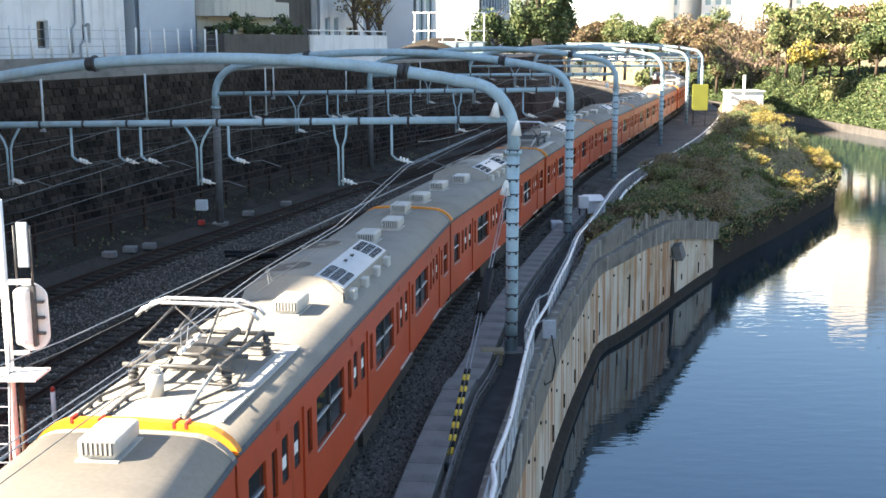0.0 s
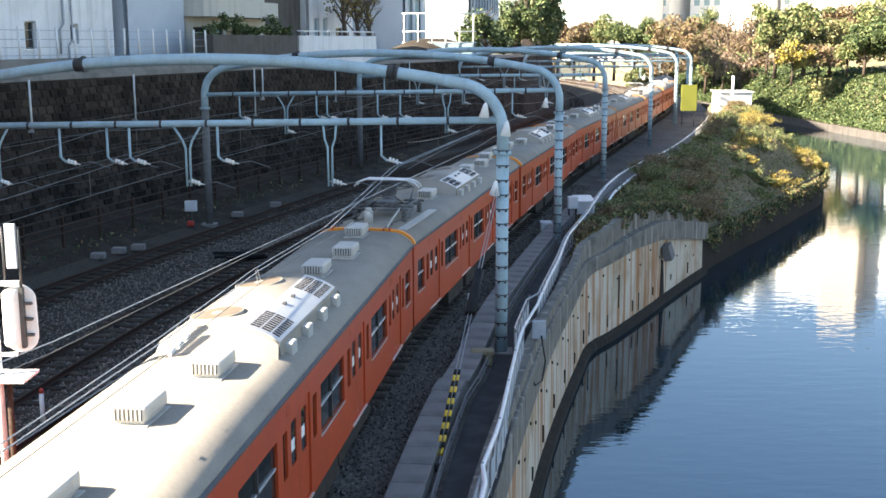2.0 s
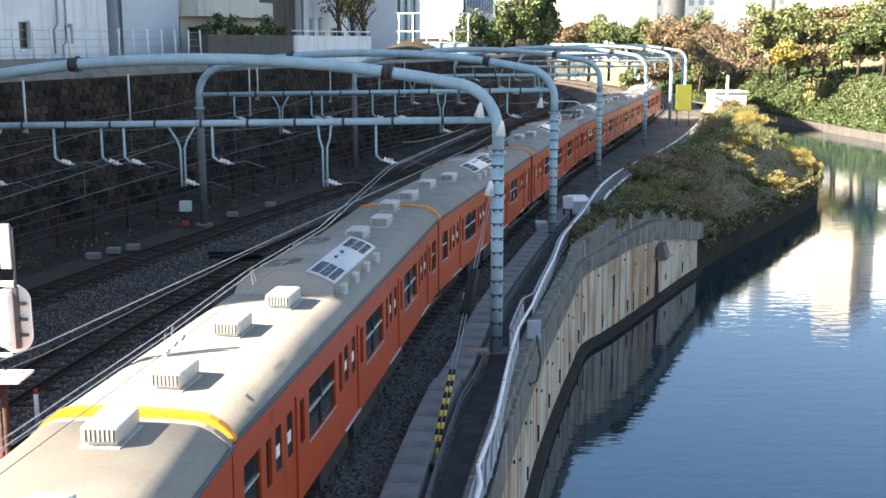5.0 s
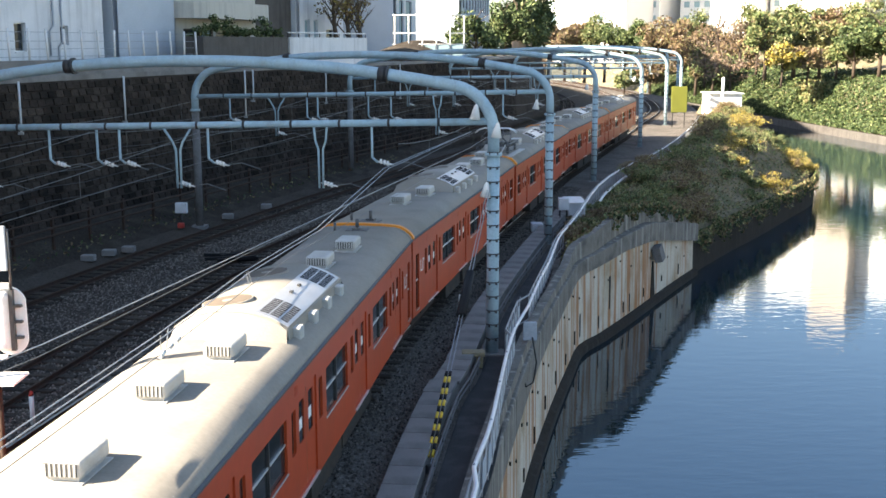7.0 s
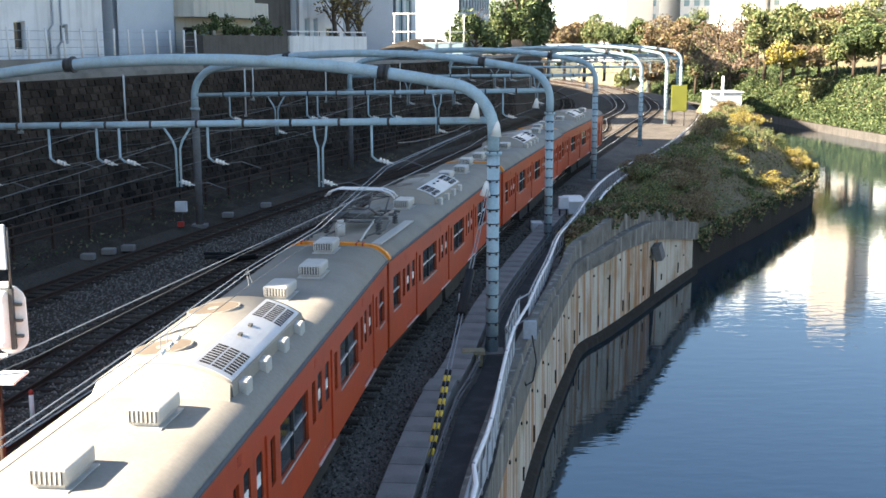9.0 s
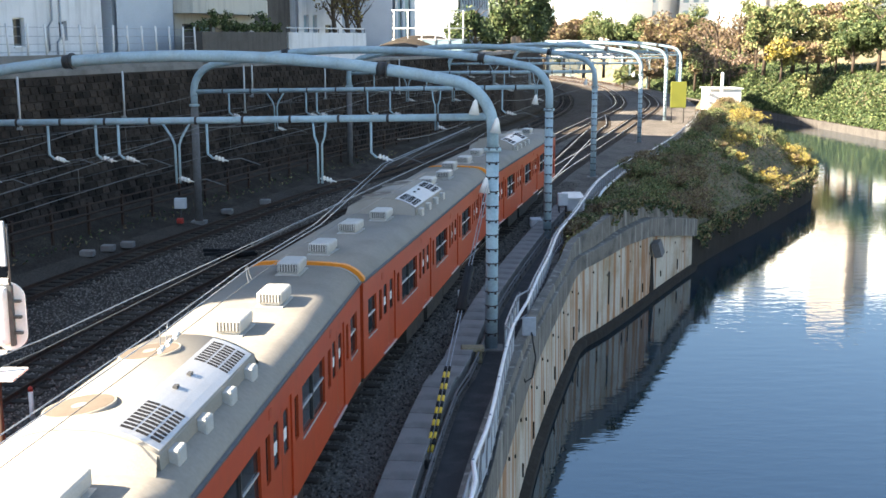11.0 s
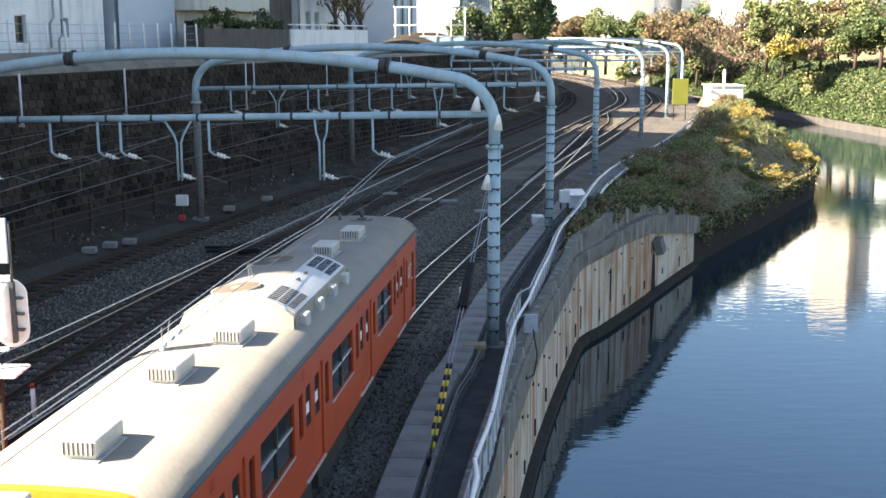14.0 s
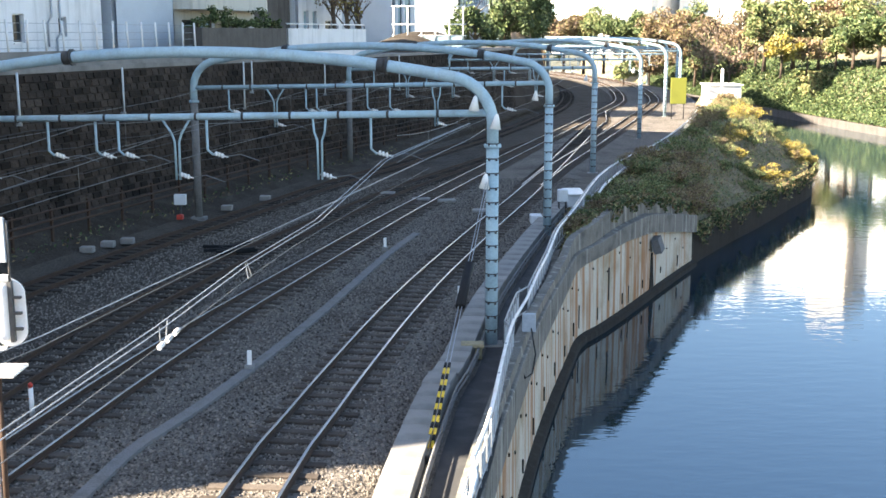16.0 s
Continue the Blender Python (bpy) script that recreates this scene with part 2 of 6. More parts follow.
def setting(ob, label, category):
    return tagged(ob, label, category, "", "structure")


def box(bm, x0, x1, y0, y1, z0, z1, m=None, mi=0):
    vs = [bm.verts.new(Vector(c) if m is None else m @ Vector(c)) for c in
          ((x0, y0, z0), (x1, y0, z0), (x1, y1, z0), (x0, y1, z0), (x0, y0, z1), (x1, y0, z1), (x1, y1, z1), (x0, y1, z1))]
    fs = [bm.faces.new([vs[i] for i in q]) for q in ((0, 3, 2, 1), (4, 5, 6, 7), (0, 1, 5, 4), (1, 2, 6, 5), (2, 3, 7, 6), (3, 0, 4, 7))]
    for f in fs:
        f.material_index = mi
    return fs


def bevelled(x0, x1, y0, y1, z0, z1, w=0.02, seg=2):
    bm = bmesh.new()
    box(bm, x0, x1, y0, y1, z0, z1)
    bmesh.ops.bevel(bm, geom=bm.edges[:], offset=w, segments=seg, affect="EDGES", profile=0.5)
    return bm


def tube(bm, pts, r, n=8, cap=True, mi=0):
    """A round bar along pts; r is one radius or one for each point."""
    pts = [Vector(p) for p in pts]
    rs = r if isinstance(r, (list, tuple)) else [r] * len(pts)
    rings = []
    up = None
    for i, p in enumerate(pts):
        d = (pts[min(i + 1, len(pts) - 1)] - pts[max(i - 1, 0)]).normalized()
        if up is None:
            up = Vector((0, 0, 1)) if abs(d.z) < 0.9 else Vector((1, 0, 0))
        u = d.cross(up).normalized()
        up = u.cross(d).normalized()
        rings.append([bm.verts.new(p + rs[i] * (math.cos(2 * math.pi * k / n) * u + math.sin(2 * math.pi * k / n) * up)) for k in range(n)])
    for a, b in zip(rings, rings[1:]):
        for k in range(n):
            f = bm.faces.new((a[k], a[(k + 1) % n], b[(k + 1) % n], b[k]))
            f.smooth, f.material_index = n > 5, mi
    if cap:
        for f in (bm.faces.new(rings[0][::-1]), bm.faces.new(rings[-1])):
            f.material_index = mi
    return bm


class Line:
    """A smooth line in plan through points, with its length from y = 0."""

    def __init__(self, pts, n=10):
        p = np.array(pts, float)
        p = np.vstack([2 * p[0] - p[1], p, 2 * p[-1] - p[-2]])
        out = []
        for i in range(1, len(p) - 2):
            a, b, c, d = p[i - 1:i + 3]
            for k in range(n):
                t = k / n
                out.append(0.5 * (2 * b + (c - a) * t + (2 * a - 5 * b + 4 * c - d) * t * t + (3 * b - a - 3 * c + d) * t ** 3))
        out.append(p[-2])
        self.p = np.array(out)
        self.s = np.concatenate([[0], np.cumsum(np.linalg.norm(np.diff(self.p, axis=0), axis=1))])
        self.s -= np.interp(0, self.p[:, 1], self.s) if self.p[0, 1] < 0 < self.p[-1, 1] else 0

    def at(self, s, off=0.0):
        x, y = np.interp(s, self.s, self.p[:, 0]), np.interp(s, self.s, self.p[:, 1])
        h = 1.5
        dx = np.interp(s + h, self.s, self.p[:, 0]) - np.interp(s - h, self.s, self.p[:, 0])
        dy = np.interp(s + h, self.s, self.p[:, 1]) - np.interp(s - h, self.s, self.p[:, 1])
        k = math.hypot(dx, dy)
        return x + off * dy / k, y - off * dx / k, math.atan2(-dx, dy)

    def s_at_y(self, y):
        return float(np.interp(y, self.p[:, 1], self.s))

    def x_at_y(self, y):
        return float(np.interp(y, self.p[:, 1], self.p[:, 0]))

    def run(self, s0, s1, step, off=0.0):
        k = max(1, int(round((s1 - s0) / step)))
        return [self.at(s0 + (s1 - s0) * i / k, off) for i in range(k + 1)]


def sweep(bm, stations, profile, closed=True, mi=0, smooth=False):
    """Sweeps a profile of (across, up) along stations (x, y, turn[, z])."""
    rings = []
    for st in stations:
        x, y, a = st[:3]
        z = st[3] if len(st) > 3 else 0.0
        c, s = math.cos(a), math.sin(a)
        rings.append([bm.verts.new((x + u * c, y + u * s, z + v)) for u, v in profile])
    n = len(profile)
    for r, q in zip(rings, rings[1:]):
        for k in range(n if closed else n - 1):
            f = bm.faces.new((r[k], r[(k + 1) % n], q[(k + 1) % n], q[k]))
            f.material_index, f.smooth = mi, smooth
    if closed and n > 2:
        bm.faces.new(rings[0][::-1]).material_index = mi
        bm.faces.new(rings[-1]).material_index = mi
    return bm


def fix(bm):
    bmesh.ops.recalc_face_normals(bm, faces=bm.faces[:])
    return bm


# ---- plan ----
TRACK_A = Line([(40, -300), (14, -140), (1.0, -70), (-4.4, -40), (-5.7, -20), (-5.43, 0), (-3.73, 20), (-3.1, 25), (-2.33, 30), (-1.48, 35), (-0.5, 40), (0.6, 45), (1.73, 50), (2.9, 55), (4.1, 60),
                (7.2, 73.3), (10.95, 86.7), (20.2, 120), (29.0, 155), (33.4, 200), (32.0, 235), (26, 280)])
TRACK_B = Line([(-10.5, -40), (-11.6, -20), (-11.2, 0), (-10.1, 15), (-8.72, 25), (-7.86, 30), (-6.86, 35), (-5.7, 40), (-4.55, 45), (-2.2, 55), (0.4, 65), (6.2, 86.7), (15.4, 120), (24.3, 155),
                (28.7, 200), (27.4, 235), (21, 280)])
TRACK_C = Line([(-14.5, -40), (-14.2, 0), (-12.4, 18), (-11.4, 26), (-10.75, 31), (-10.15, 35), (-8.45, 43), (-7.4, 47), (-5.85, 52.7), (-3.4, 61.3), (-1.0, 68.8), (1.5, 75.8), (5.2, 86), (8.6, 96)])
TRACK_D = Line([(-21, -40), (-20, 0), (-17.0, 27), (-14.75, 37.3), (-13.4, 42.9), (-12.25, 47.2), (-10.9, 51.9), (-8.6, 59.9), (-6.75, 66.2), (-0.8, 84), (4.5, 100), (10, 120), (15.5, 145), (19, 175), (19.5, 205), (17, 240), (10, 280)])
CROSSING = Line([(5.2, 65.5), (6.6, 71.5), (8.2, 78.8), (14.3, 107.5), (16.2, 115.5), (18.3, 131)])
WALL_FOOT = Line([(-26.5, -60), (-25.5, 0), (-21.7, 28), (-19.9, 37), (-17.3, 48), (-13.9, 60), (-10.0, 72), (-5.0, 84), (1.2, 100), (7.0, 120), (12.8, 145), (16.4, 175), (17, 205), (14.5, 240), (7, 282)])
QUAY = Line([(-3.0, -60), (-1.3, -10), (-0.3, 10), (0.6, 20), (2.18, 30.1), (3.37, 36.3), (4.84, 42.8), (5.65, 46.0), (6.89, 48.2), (8.75, 51.8), (11.16, 56.7), (14.08, 62.4), (18.2, 69.8), (21.4, 75.1), (26.35, 83.9),
             (30.2, 91), (32.0, 98), (34.2, 115), (41, 145), (45, 175), (45, 215), (38, 280)])
RAILING = Line([(-1.4, -5), (-0.6, 8), (0.43, 18.4), (1.13, 22.9), (1.90, 29.3), (2.91, 35.7), (4.02, 41.7), (4.85, 46.5), (6.24, 52.3), (8.92, 64.0), (11.85, 73.4), (15.19, 81.8), (20.27, 96.8), (26.5, 118), (33, 143)])
WATER_Z = -4.3


# ---- ground, water, walls ----
def ground():
    bm = bmesh.new()
    ys = [-60 + 3 * i for i in range(113)]
    rows = []
    for y in ys:
        w, d, q = WALL_FOOT.x_at_y(y), TRACK_D.x_at_y(y), QUAY.x_at_y(y)
        r = RAILING.x_at_y(y) if y < 140 else q - 8
        a = TRACK_A.x_at_y(y)
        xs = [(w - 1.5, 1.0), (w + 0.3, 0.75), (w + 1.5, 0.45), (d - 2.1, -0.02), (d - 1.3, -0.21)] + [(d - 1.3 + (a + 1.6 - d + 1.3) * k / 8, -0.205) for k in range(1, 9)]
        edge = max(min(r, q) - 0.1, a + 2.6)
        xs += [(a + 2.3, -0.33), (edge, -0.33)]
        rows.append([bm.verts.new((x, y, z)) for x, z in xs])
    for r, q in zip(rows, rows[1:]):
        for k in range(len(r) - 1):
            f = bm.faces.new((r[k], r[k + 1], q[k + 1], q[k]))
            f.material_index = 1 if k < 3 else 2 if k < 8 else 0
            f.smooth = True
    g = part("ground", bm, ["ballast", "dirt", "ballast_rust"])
    setting(g, "grey crushed-stone ballast bed with dark dirt below the wall", "ground")
    bm = bmesh.new()
    S = 2500
    bm.faces.new([bm.verts.new(c) for c in ((-S, -S, -6.6), (S, -S, -6.6), (S, S, -6.6), (-S, S, -6.6))])
    setting(part("land", bm, "land"), "flat dull green land reaching the horizon", "ground")
    bm = bmesh.new()
    bm.faces.new([bm.verts.new(c) for c in ((-30, -300, WATER_Z), (300, -300, WATER_Z), (300, 420, WATER_Z), (-30, 420, WATER_Z))])
    setting(part("water", bm, "water"), "calm blue river water with fine ripples", "water")


def quay_run(y0, y1, step=1.2, off=0.0):
    return QUAY.run(QUAY.s_at_y(y0), QUAY.s_at_y(y1), step, off)


def loft(bm, rings):
    """Joins rings of points, each closed, and caps both ends."""
    rs = [[bm.verts.new(p) for p in r] for r in rings]
    n = len(rs[0])
    for r, q in zip(rs, rs[1:]):
        for k in range(n):
            bm.faces.new((r[k], r[(k + 1) % n], q[(k + 1) % n], q[k]))
    bm.faces.new(rs[0][::-1])
    bm.faces.new(rs[-1])
    return fix(bm)


BAND_Y = (5, 30, 39.4, 44, 47.3, 51, 54.5, 58.4, 63)
BAND_LOW = (-1.45, -1.42, -1.34, -1.15, -0.92, -0.75, -0.92, -1.58, -2.4)
BAND_TOP = (-0.34, -0.34, -0.34, -0.34, -0.30, 0.0, 0.0, -0.62, -1.43)
UPPER_TOP = (-0.06, -0.06, -0.06, 0.1, 0.5, 0.95, 0.8, 0.05, -1.0)


def band(y, table):
    return float(np.interp(y, BAND_Y, table))


def quay_ring(s, pts):
    """Points (out, z) across the quay line at length s."""
    x, y, a = QUAY.at(s)
    return [(x + u * math.cos(a), y + u * math.sin(a), z) for u, z in pts]


def river_wall():
    """Quay wall in panels below a weathered band that rises and falls, a set-back upper wall, a foot ledge and the dark far stretch."""
    w = thing("river_wall", "pale concrete river wall with rust streaks and seams", "retaining wall", kind="structure")
    s, end = QUAY.s_at_y(5), QUAY.s_at_y(62.4)
    while s < end - 0.3:                    # upright panels with fine joints
        e = min(s + 1.9, end)
        rings = []
        for k in range(4):
            ss = s + 0.008 + (e - s - 0.016) * k / 3
            top = band(QUAY.at(ss)[1], BAND_LOW) + 0.05
            rings.append(quay_ring(ss, [(-0.6, -6.5), (0.06, -6.5), (0.0, top), (-0.6, top)]))
        part("wall_panel", loft(bmesh.new(), rings), "river_wall", w)
        s = e
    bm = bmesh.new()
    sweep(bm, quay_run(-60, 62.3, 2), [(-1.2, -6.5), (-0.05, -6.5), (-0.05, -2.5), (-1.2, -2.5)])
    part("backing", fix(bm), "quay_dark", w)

    def run(y0, y1, step=0.8):
        a, b = QUAY.s_at_y(y0), QUAY.s_at_y(y1)
        n = int((b - a) / step)
        return [a + (b - a) * k / n for k in range(n + 1)]
    rings = []
    for ss in run(5, 62.6):
        y = QUAY.at(ss)[1]
        lo, hi = band(y, BAND_LOW), band(y, BAND_TOP)
        out = 0.07 + 0.14 * max(0.0, min(1.0, (y - 48) / 6))
        rings.append(quay_ring(ss, [(-1.0, lo), (out, lo), (out, hi - 0.03), (out - 0.04, hi), (-1.0, hi + 0.02)]))
    part("upper_band", loft(bmesh.new(), rings), "wall_cap", w, "weathered grey band beam with pale lime streaks")
    rings = []
    for ss in run(5, 62.2):
        y = QUAY.at(ss)[1]
        lo, hi = band(y, BAND_TOP) - 0.1, band(y, UPPER_TOP)
        out = -0.04 - 0.2 * max(0.0, min(1.0, (y - 44) / 6))
        rings.append(quay_ring(ss, [(out - 0.35, lo), (out, lo), (out - 0.03, hi), (out - 0.35, hi)]))
    part("upper_wall", loft(bmesh.new(), rings), "wall_cap", w, "stained grey upper wall below the bank")
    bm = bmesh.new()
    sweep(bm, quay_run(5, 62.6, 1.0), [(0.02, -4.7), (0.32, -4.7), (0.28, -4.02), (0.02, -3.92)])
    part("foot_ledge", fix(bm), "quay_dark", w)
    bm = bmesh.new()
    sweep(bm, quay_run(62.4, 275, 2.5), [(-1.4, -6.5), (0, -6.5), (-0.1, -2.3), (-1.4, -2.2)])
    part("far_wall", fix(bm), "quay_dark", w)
    # weep holes in two rows and tall drain slots above the ledge
    rnd = random.Random(12)
    for k in range(26):
        y = 24 + 1.47 * k
        x, yy, a = QUAY.at(QUAY.s_at_y(y), 0.02)
        m = Matrix.Translation((x, yy, 0)) @ Matrix.Rotation(a, 4, "Z")
        z = band(y, BAND_LOW) - 0.42 - 0.5 * (k % 2)
        bm = bmesh.new()
        box(bm, -0.1, 0.03, -0.04, 0.04, z, z + 0.08, m)
        part("weep_hole", bm, "quay_dark", w)
        if k % 2:
            continue
        z = -3.7 + rnd.uniform(0.0, 0.3)
        bm = bmesh.new()
        box(bm, -0.1, 0.055, 0.5, 0.55 + 0.03 * (k % 2), z, z + rnd.uniform(0.3, 0.6), m)
        part("drain_slot", bm, "quay_dark", w)
    for y, z0, z1 in ((49.2, -3.1, -1.6), (51.8, -3.85, -3.0), (46.2, -3.6, -2.6)):       # open vertical seams
        x, yy, a = QUAY.at(QUAY.s_at_y(y), 0.02)
        bm = bmesh.new()
        box(bm, -0.1, 0.035, -0.04, 0.04, z0, z1, Matrix.Translation((x, yy, 0)) @ Matrix.Rotation(a, 4, "Z"))
        part("seam", bm, "slot", w)
    x, yy, a = QUAY.at(QUAY.s_at_y(55.3), 0.02)
    m = Matrix.Translation((x, yy, 0)) @ Matrix.Rotation(a, 4, "Z")
    bm = bmesh.new()
    box(bm, -0.05, 0.34, -0.38, 0.3, -0.75, 0.0, m @ Matrix.Translation((0.06, 0, -1.35)) @ Matrix.Rotation(-0.25, 4, "Y") @ Matrix.Rotation(0.2, 4, "X"))
    part("drain_hood", bm, "pole_concrete", w, "tilted grey drain hood with a dark stain below")
    bm = bmesh.new()
    vs = [bm.verts.new(m @ Vector((0.052, u, z))) for u, z in ((-0.12, -2.1), (0.06, -2.1), (0.42, -3.95), (-0.3, -3.95))]
    ws = [bm.verts.new(m @ Vector((-0.02, u, z))) for u, z in ((-0.12, -2.1), (0.06, -2.1), (0.42, -3.95), (-0.3, -3.95))]
    bm.faces.new(vs)
    bm.faces.new(ws[::-1])
    for k in range(4):
        bm.faces.new((vs[k], vs[(k + 1) % 4], ws[(k + 1) % 4], ws[k]))
    part("drain_stain", fix(bm), "quay_dark", w)


def stone_wall():
    w = thing("wall_south", "dark blotched stone block retaining wall with grey coping", "retaining wall", kind="structure")
    s0, s1 = WALL_FOOT.s_at_y(-60), WALL_FOOT.s_at_y(275)
    bm = bmesh.new()
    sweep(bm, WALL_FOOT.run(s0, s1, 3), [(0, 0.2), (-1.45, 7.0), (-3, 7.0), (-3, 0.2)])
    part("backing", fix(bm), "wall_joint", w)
    bm = bmesh.new()
    sweep(bm, WALL_FOOT.run(s0, WALL_FOOT.s_at_y(70), 3), [(-1.40, 7.0), (-1.40, 7.25), (-1.55, 7.25), (-1.58, 7.95), (-1.85, 7.95), (-1.85, 7.25), (-3.2, 7.25), (-3.2, 7.0)])
    part("parapet", fix(bm), "concrete", w, "pale grey concrete parapet")
    bm = bmesh.new()
    sweep(bm, WALL_FOOT.run(WALL_FOOT.s_at_y(70), s1, 3), [(-1.40, 7.0), (-1.40, 7.2), (-3.2, 7.2), (-3.2, 7.0)])
    part("coping", fix(bm), "concrete", w)
    bm = bmesh.new()
    sweep(bm, WALL_FOOT.run(s0, s1, 6), [(-3.0, 7.22), (-90, 7.22), (-90, 6.8), (-3.0, 6.8)])
    g = part("street_ground", fix(bm), "concrete")
    setting(g, "paved street level above the retaining wall", "ground")


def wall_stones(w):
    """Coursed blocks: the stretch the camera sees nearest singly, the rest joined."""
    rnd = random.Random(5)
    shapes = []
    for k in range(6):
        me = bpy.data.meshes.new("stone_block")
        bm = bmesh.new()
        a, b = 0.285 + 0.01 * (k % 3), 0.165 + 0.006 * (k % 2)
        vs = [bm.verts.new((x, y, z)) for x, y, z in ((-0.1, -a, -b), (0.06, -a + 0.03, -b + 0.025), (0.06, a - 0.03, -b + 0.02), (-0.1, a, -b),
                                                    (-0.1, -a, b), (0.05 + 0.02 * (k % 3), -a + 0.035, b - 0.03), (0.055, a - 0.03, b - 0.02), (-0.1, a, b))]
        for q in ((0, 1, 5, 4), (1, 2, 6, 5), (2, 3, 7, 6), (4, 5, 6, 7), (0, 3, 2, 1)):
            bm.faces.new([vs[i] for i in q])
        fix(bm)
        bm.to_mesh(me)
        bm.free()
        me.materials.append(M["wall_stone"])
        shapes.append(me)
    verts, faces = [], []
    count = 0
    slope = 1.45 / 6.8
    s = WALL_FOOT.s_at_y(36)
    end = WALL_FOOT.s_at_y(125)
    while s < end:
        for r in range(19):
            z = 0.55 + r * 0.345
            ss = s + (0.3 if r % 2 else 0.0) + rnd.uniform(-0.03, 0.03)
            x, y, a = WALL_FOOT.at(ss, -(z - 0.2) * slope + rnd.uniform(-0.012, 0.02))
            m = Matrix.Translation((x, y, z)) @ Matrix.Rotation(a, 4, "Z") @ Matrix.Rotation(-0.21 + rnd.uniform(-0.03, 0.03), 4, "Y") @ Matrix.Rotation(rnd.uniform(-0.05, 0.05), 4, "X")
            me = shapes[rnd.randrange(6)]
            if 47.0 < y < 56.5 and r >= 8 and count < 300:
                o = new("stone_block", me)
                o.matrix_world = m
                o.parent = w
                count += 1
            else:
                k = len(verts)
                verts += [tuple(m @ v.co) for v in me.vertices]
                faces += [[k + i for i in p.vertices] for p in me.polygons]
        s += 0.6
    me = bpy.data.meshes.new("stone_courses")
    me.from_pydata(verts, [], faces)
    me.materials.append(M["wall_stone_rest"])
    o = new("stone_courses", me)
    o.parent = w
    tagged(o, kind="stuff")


def rails():
    tracks = []
    for line, y0, y1, bright in ((TRACK_A, 5, 275, 1), (TRACK_B, 5, 275, 1), (TRACK_C, 5, 93, 0), (TRACK_D, 5, 275, 0), (CROSSING, 65.5, 131, 1)):
        t = thing("railway_track", "steel rails with polished heads on timber sleepers" if bright else "rust-brown steel rails on dark timber sleepers", "railway track", kind="structure", group="railway tracks")
        s0, s1 = line.s_at_y(y0), line.s_at_y(y1)
        for off in (-0.5635, 0.5635):
            bm = bmesh.new()
            st = line.run(s0, s1, 2.0, off)
            sweep(bm, st, [(-0.065, -0.153), (0.065, -0.153), (0.065, -0.14), (0.012, -0.12), (0.012, -0.04), (0.032, -0.03), (0.032, -0.003), (-0.032, -0.003), (-0.032, -0.03), (-0.012, -0.04), (-0.012, -0.12), (-0.065, -0.14)])
            r = part("rail", fix(bm), "rail_rust", t)
            bm = bmesh.new()
            sweep(bm, st, [(-0.032, -0.002), (0.032, -0.002), (0.028, 0.004), (-0.028, 0.004)])
            h = part("rail_head", fix(bm), "rail_head" if bright else "rail_rust", t)
        tracks.append((line, t, y0, y1))
    return tracks


def sleepers(tracks):
    me = bpy.data.meshes.new("sleeper")
    bm = bevelled(-1.05, 1.05, -0.115, 0.115, -0.30, -0.145, 0.015, 1)
    bm.to_mesh(me)
    me2 = bpy.data.meshes.new("sleeper_rows")
    bm.free()
    me.materials.append(M["sleeper_wood"])
    rnd = random.Random(3)
    for line, t, y0, y1 in tracks:
        near = line in (TRACK_A, TRACK_B)
        s = line.s_at_y(max(y0, 12))
        bm = bmesh.new()
        while True:
            x, y, a = line.at(s)
            if s > line.s_at_y(min(y1, 180)) - 0.3:
                break
            m = Matrix.Translation((x, y, rnd.uniform(-0.01, 0.008))) @ Matrix.Rotation(a + rnd.uniform(-0.015, 0.015), 4, "Z")
            if near and y < 62:
                o = new("sleeper", me)
                o.matrix_world = m
                o.parent = t
            else:
                box(bm, -1.05, 1.05, -0.115, 0.115, -0.30, -0.145, m)
            s += 0.645
        if bm.verts:
            o = part("sleeper_rows", bm, "sleeper_wood" if near else "sleeper_dark", t)
            tagged(o, kind="stuff")
        else:
            bm.free()


def ballast_stones():
    rnd = np.random.RandomState(4)
    n = 110000
    base = np.array([(1, 0, 0), (-0.8, 0.3, 0), (0.1, 1, 0), (0, -0.9, 0.1), (0.1, 0.1, 0.9), (0, 0, -0.6)])
    tri = np.array([(0, 2, 4), (2, 1, 4), (1, 3, 4), (3, 0, 4), (2, 0, 5), (1, 2, 5), (3, 1, 5), (0, 3, 5)])
    y = 12 + 58 * rnd.rand(n) ** 1.3
    a = np.interp(y, TRACK_A.p[:, 1], TRACK_A.p[:, 0])
    lo, hi = np.interp(y, TRACK_B.p[:, 1], TRACK_B.p[:, 0]) - 8.0, a + 2.2
    x = hi - (hi - lo) * rnd.rand(n) ** 1.1
    z = -0.196 - 0.12 * np.maximum(0, x - a - 1.6) / 0.7
    r = rnd.uniform(0.022, 0.055, n)
    c, s = np.cos(np.arange(n)), np.sin(np.arange(n))
    v = base[None] * (r[:, None] * rnd.uniform(0.7, 1.2, (n, 3)))[:, None, :]
    out = np.stack([x[:, None] + c[:, None] * v[..., 0] - s[:, None] * v[..., 1], y[:, None] + s[:, None] * v[..., 0] + c[:, None] * v[..., 1], z[:, None] + v[..., 2]], -1)
    faces = (np.arange(n) * 6)[:, None, None] + tri[None]
    me = bpy.data.meshes.new("ballast_stones")
    me.from_pydata(out.reshape(-1, 3).tolist(), [], faces.reshape(-1, 3).tolist())
    me.materials.append(M["stone_chip"])
    setting(new("ballast_stones", me), "loose grey crushed ballast stones", "gravel")["kind"] = "stuff"


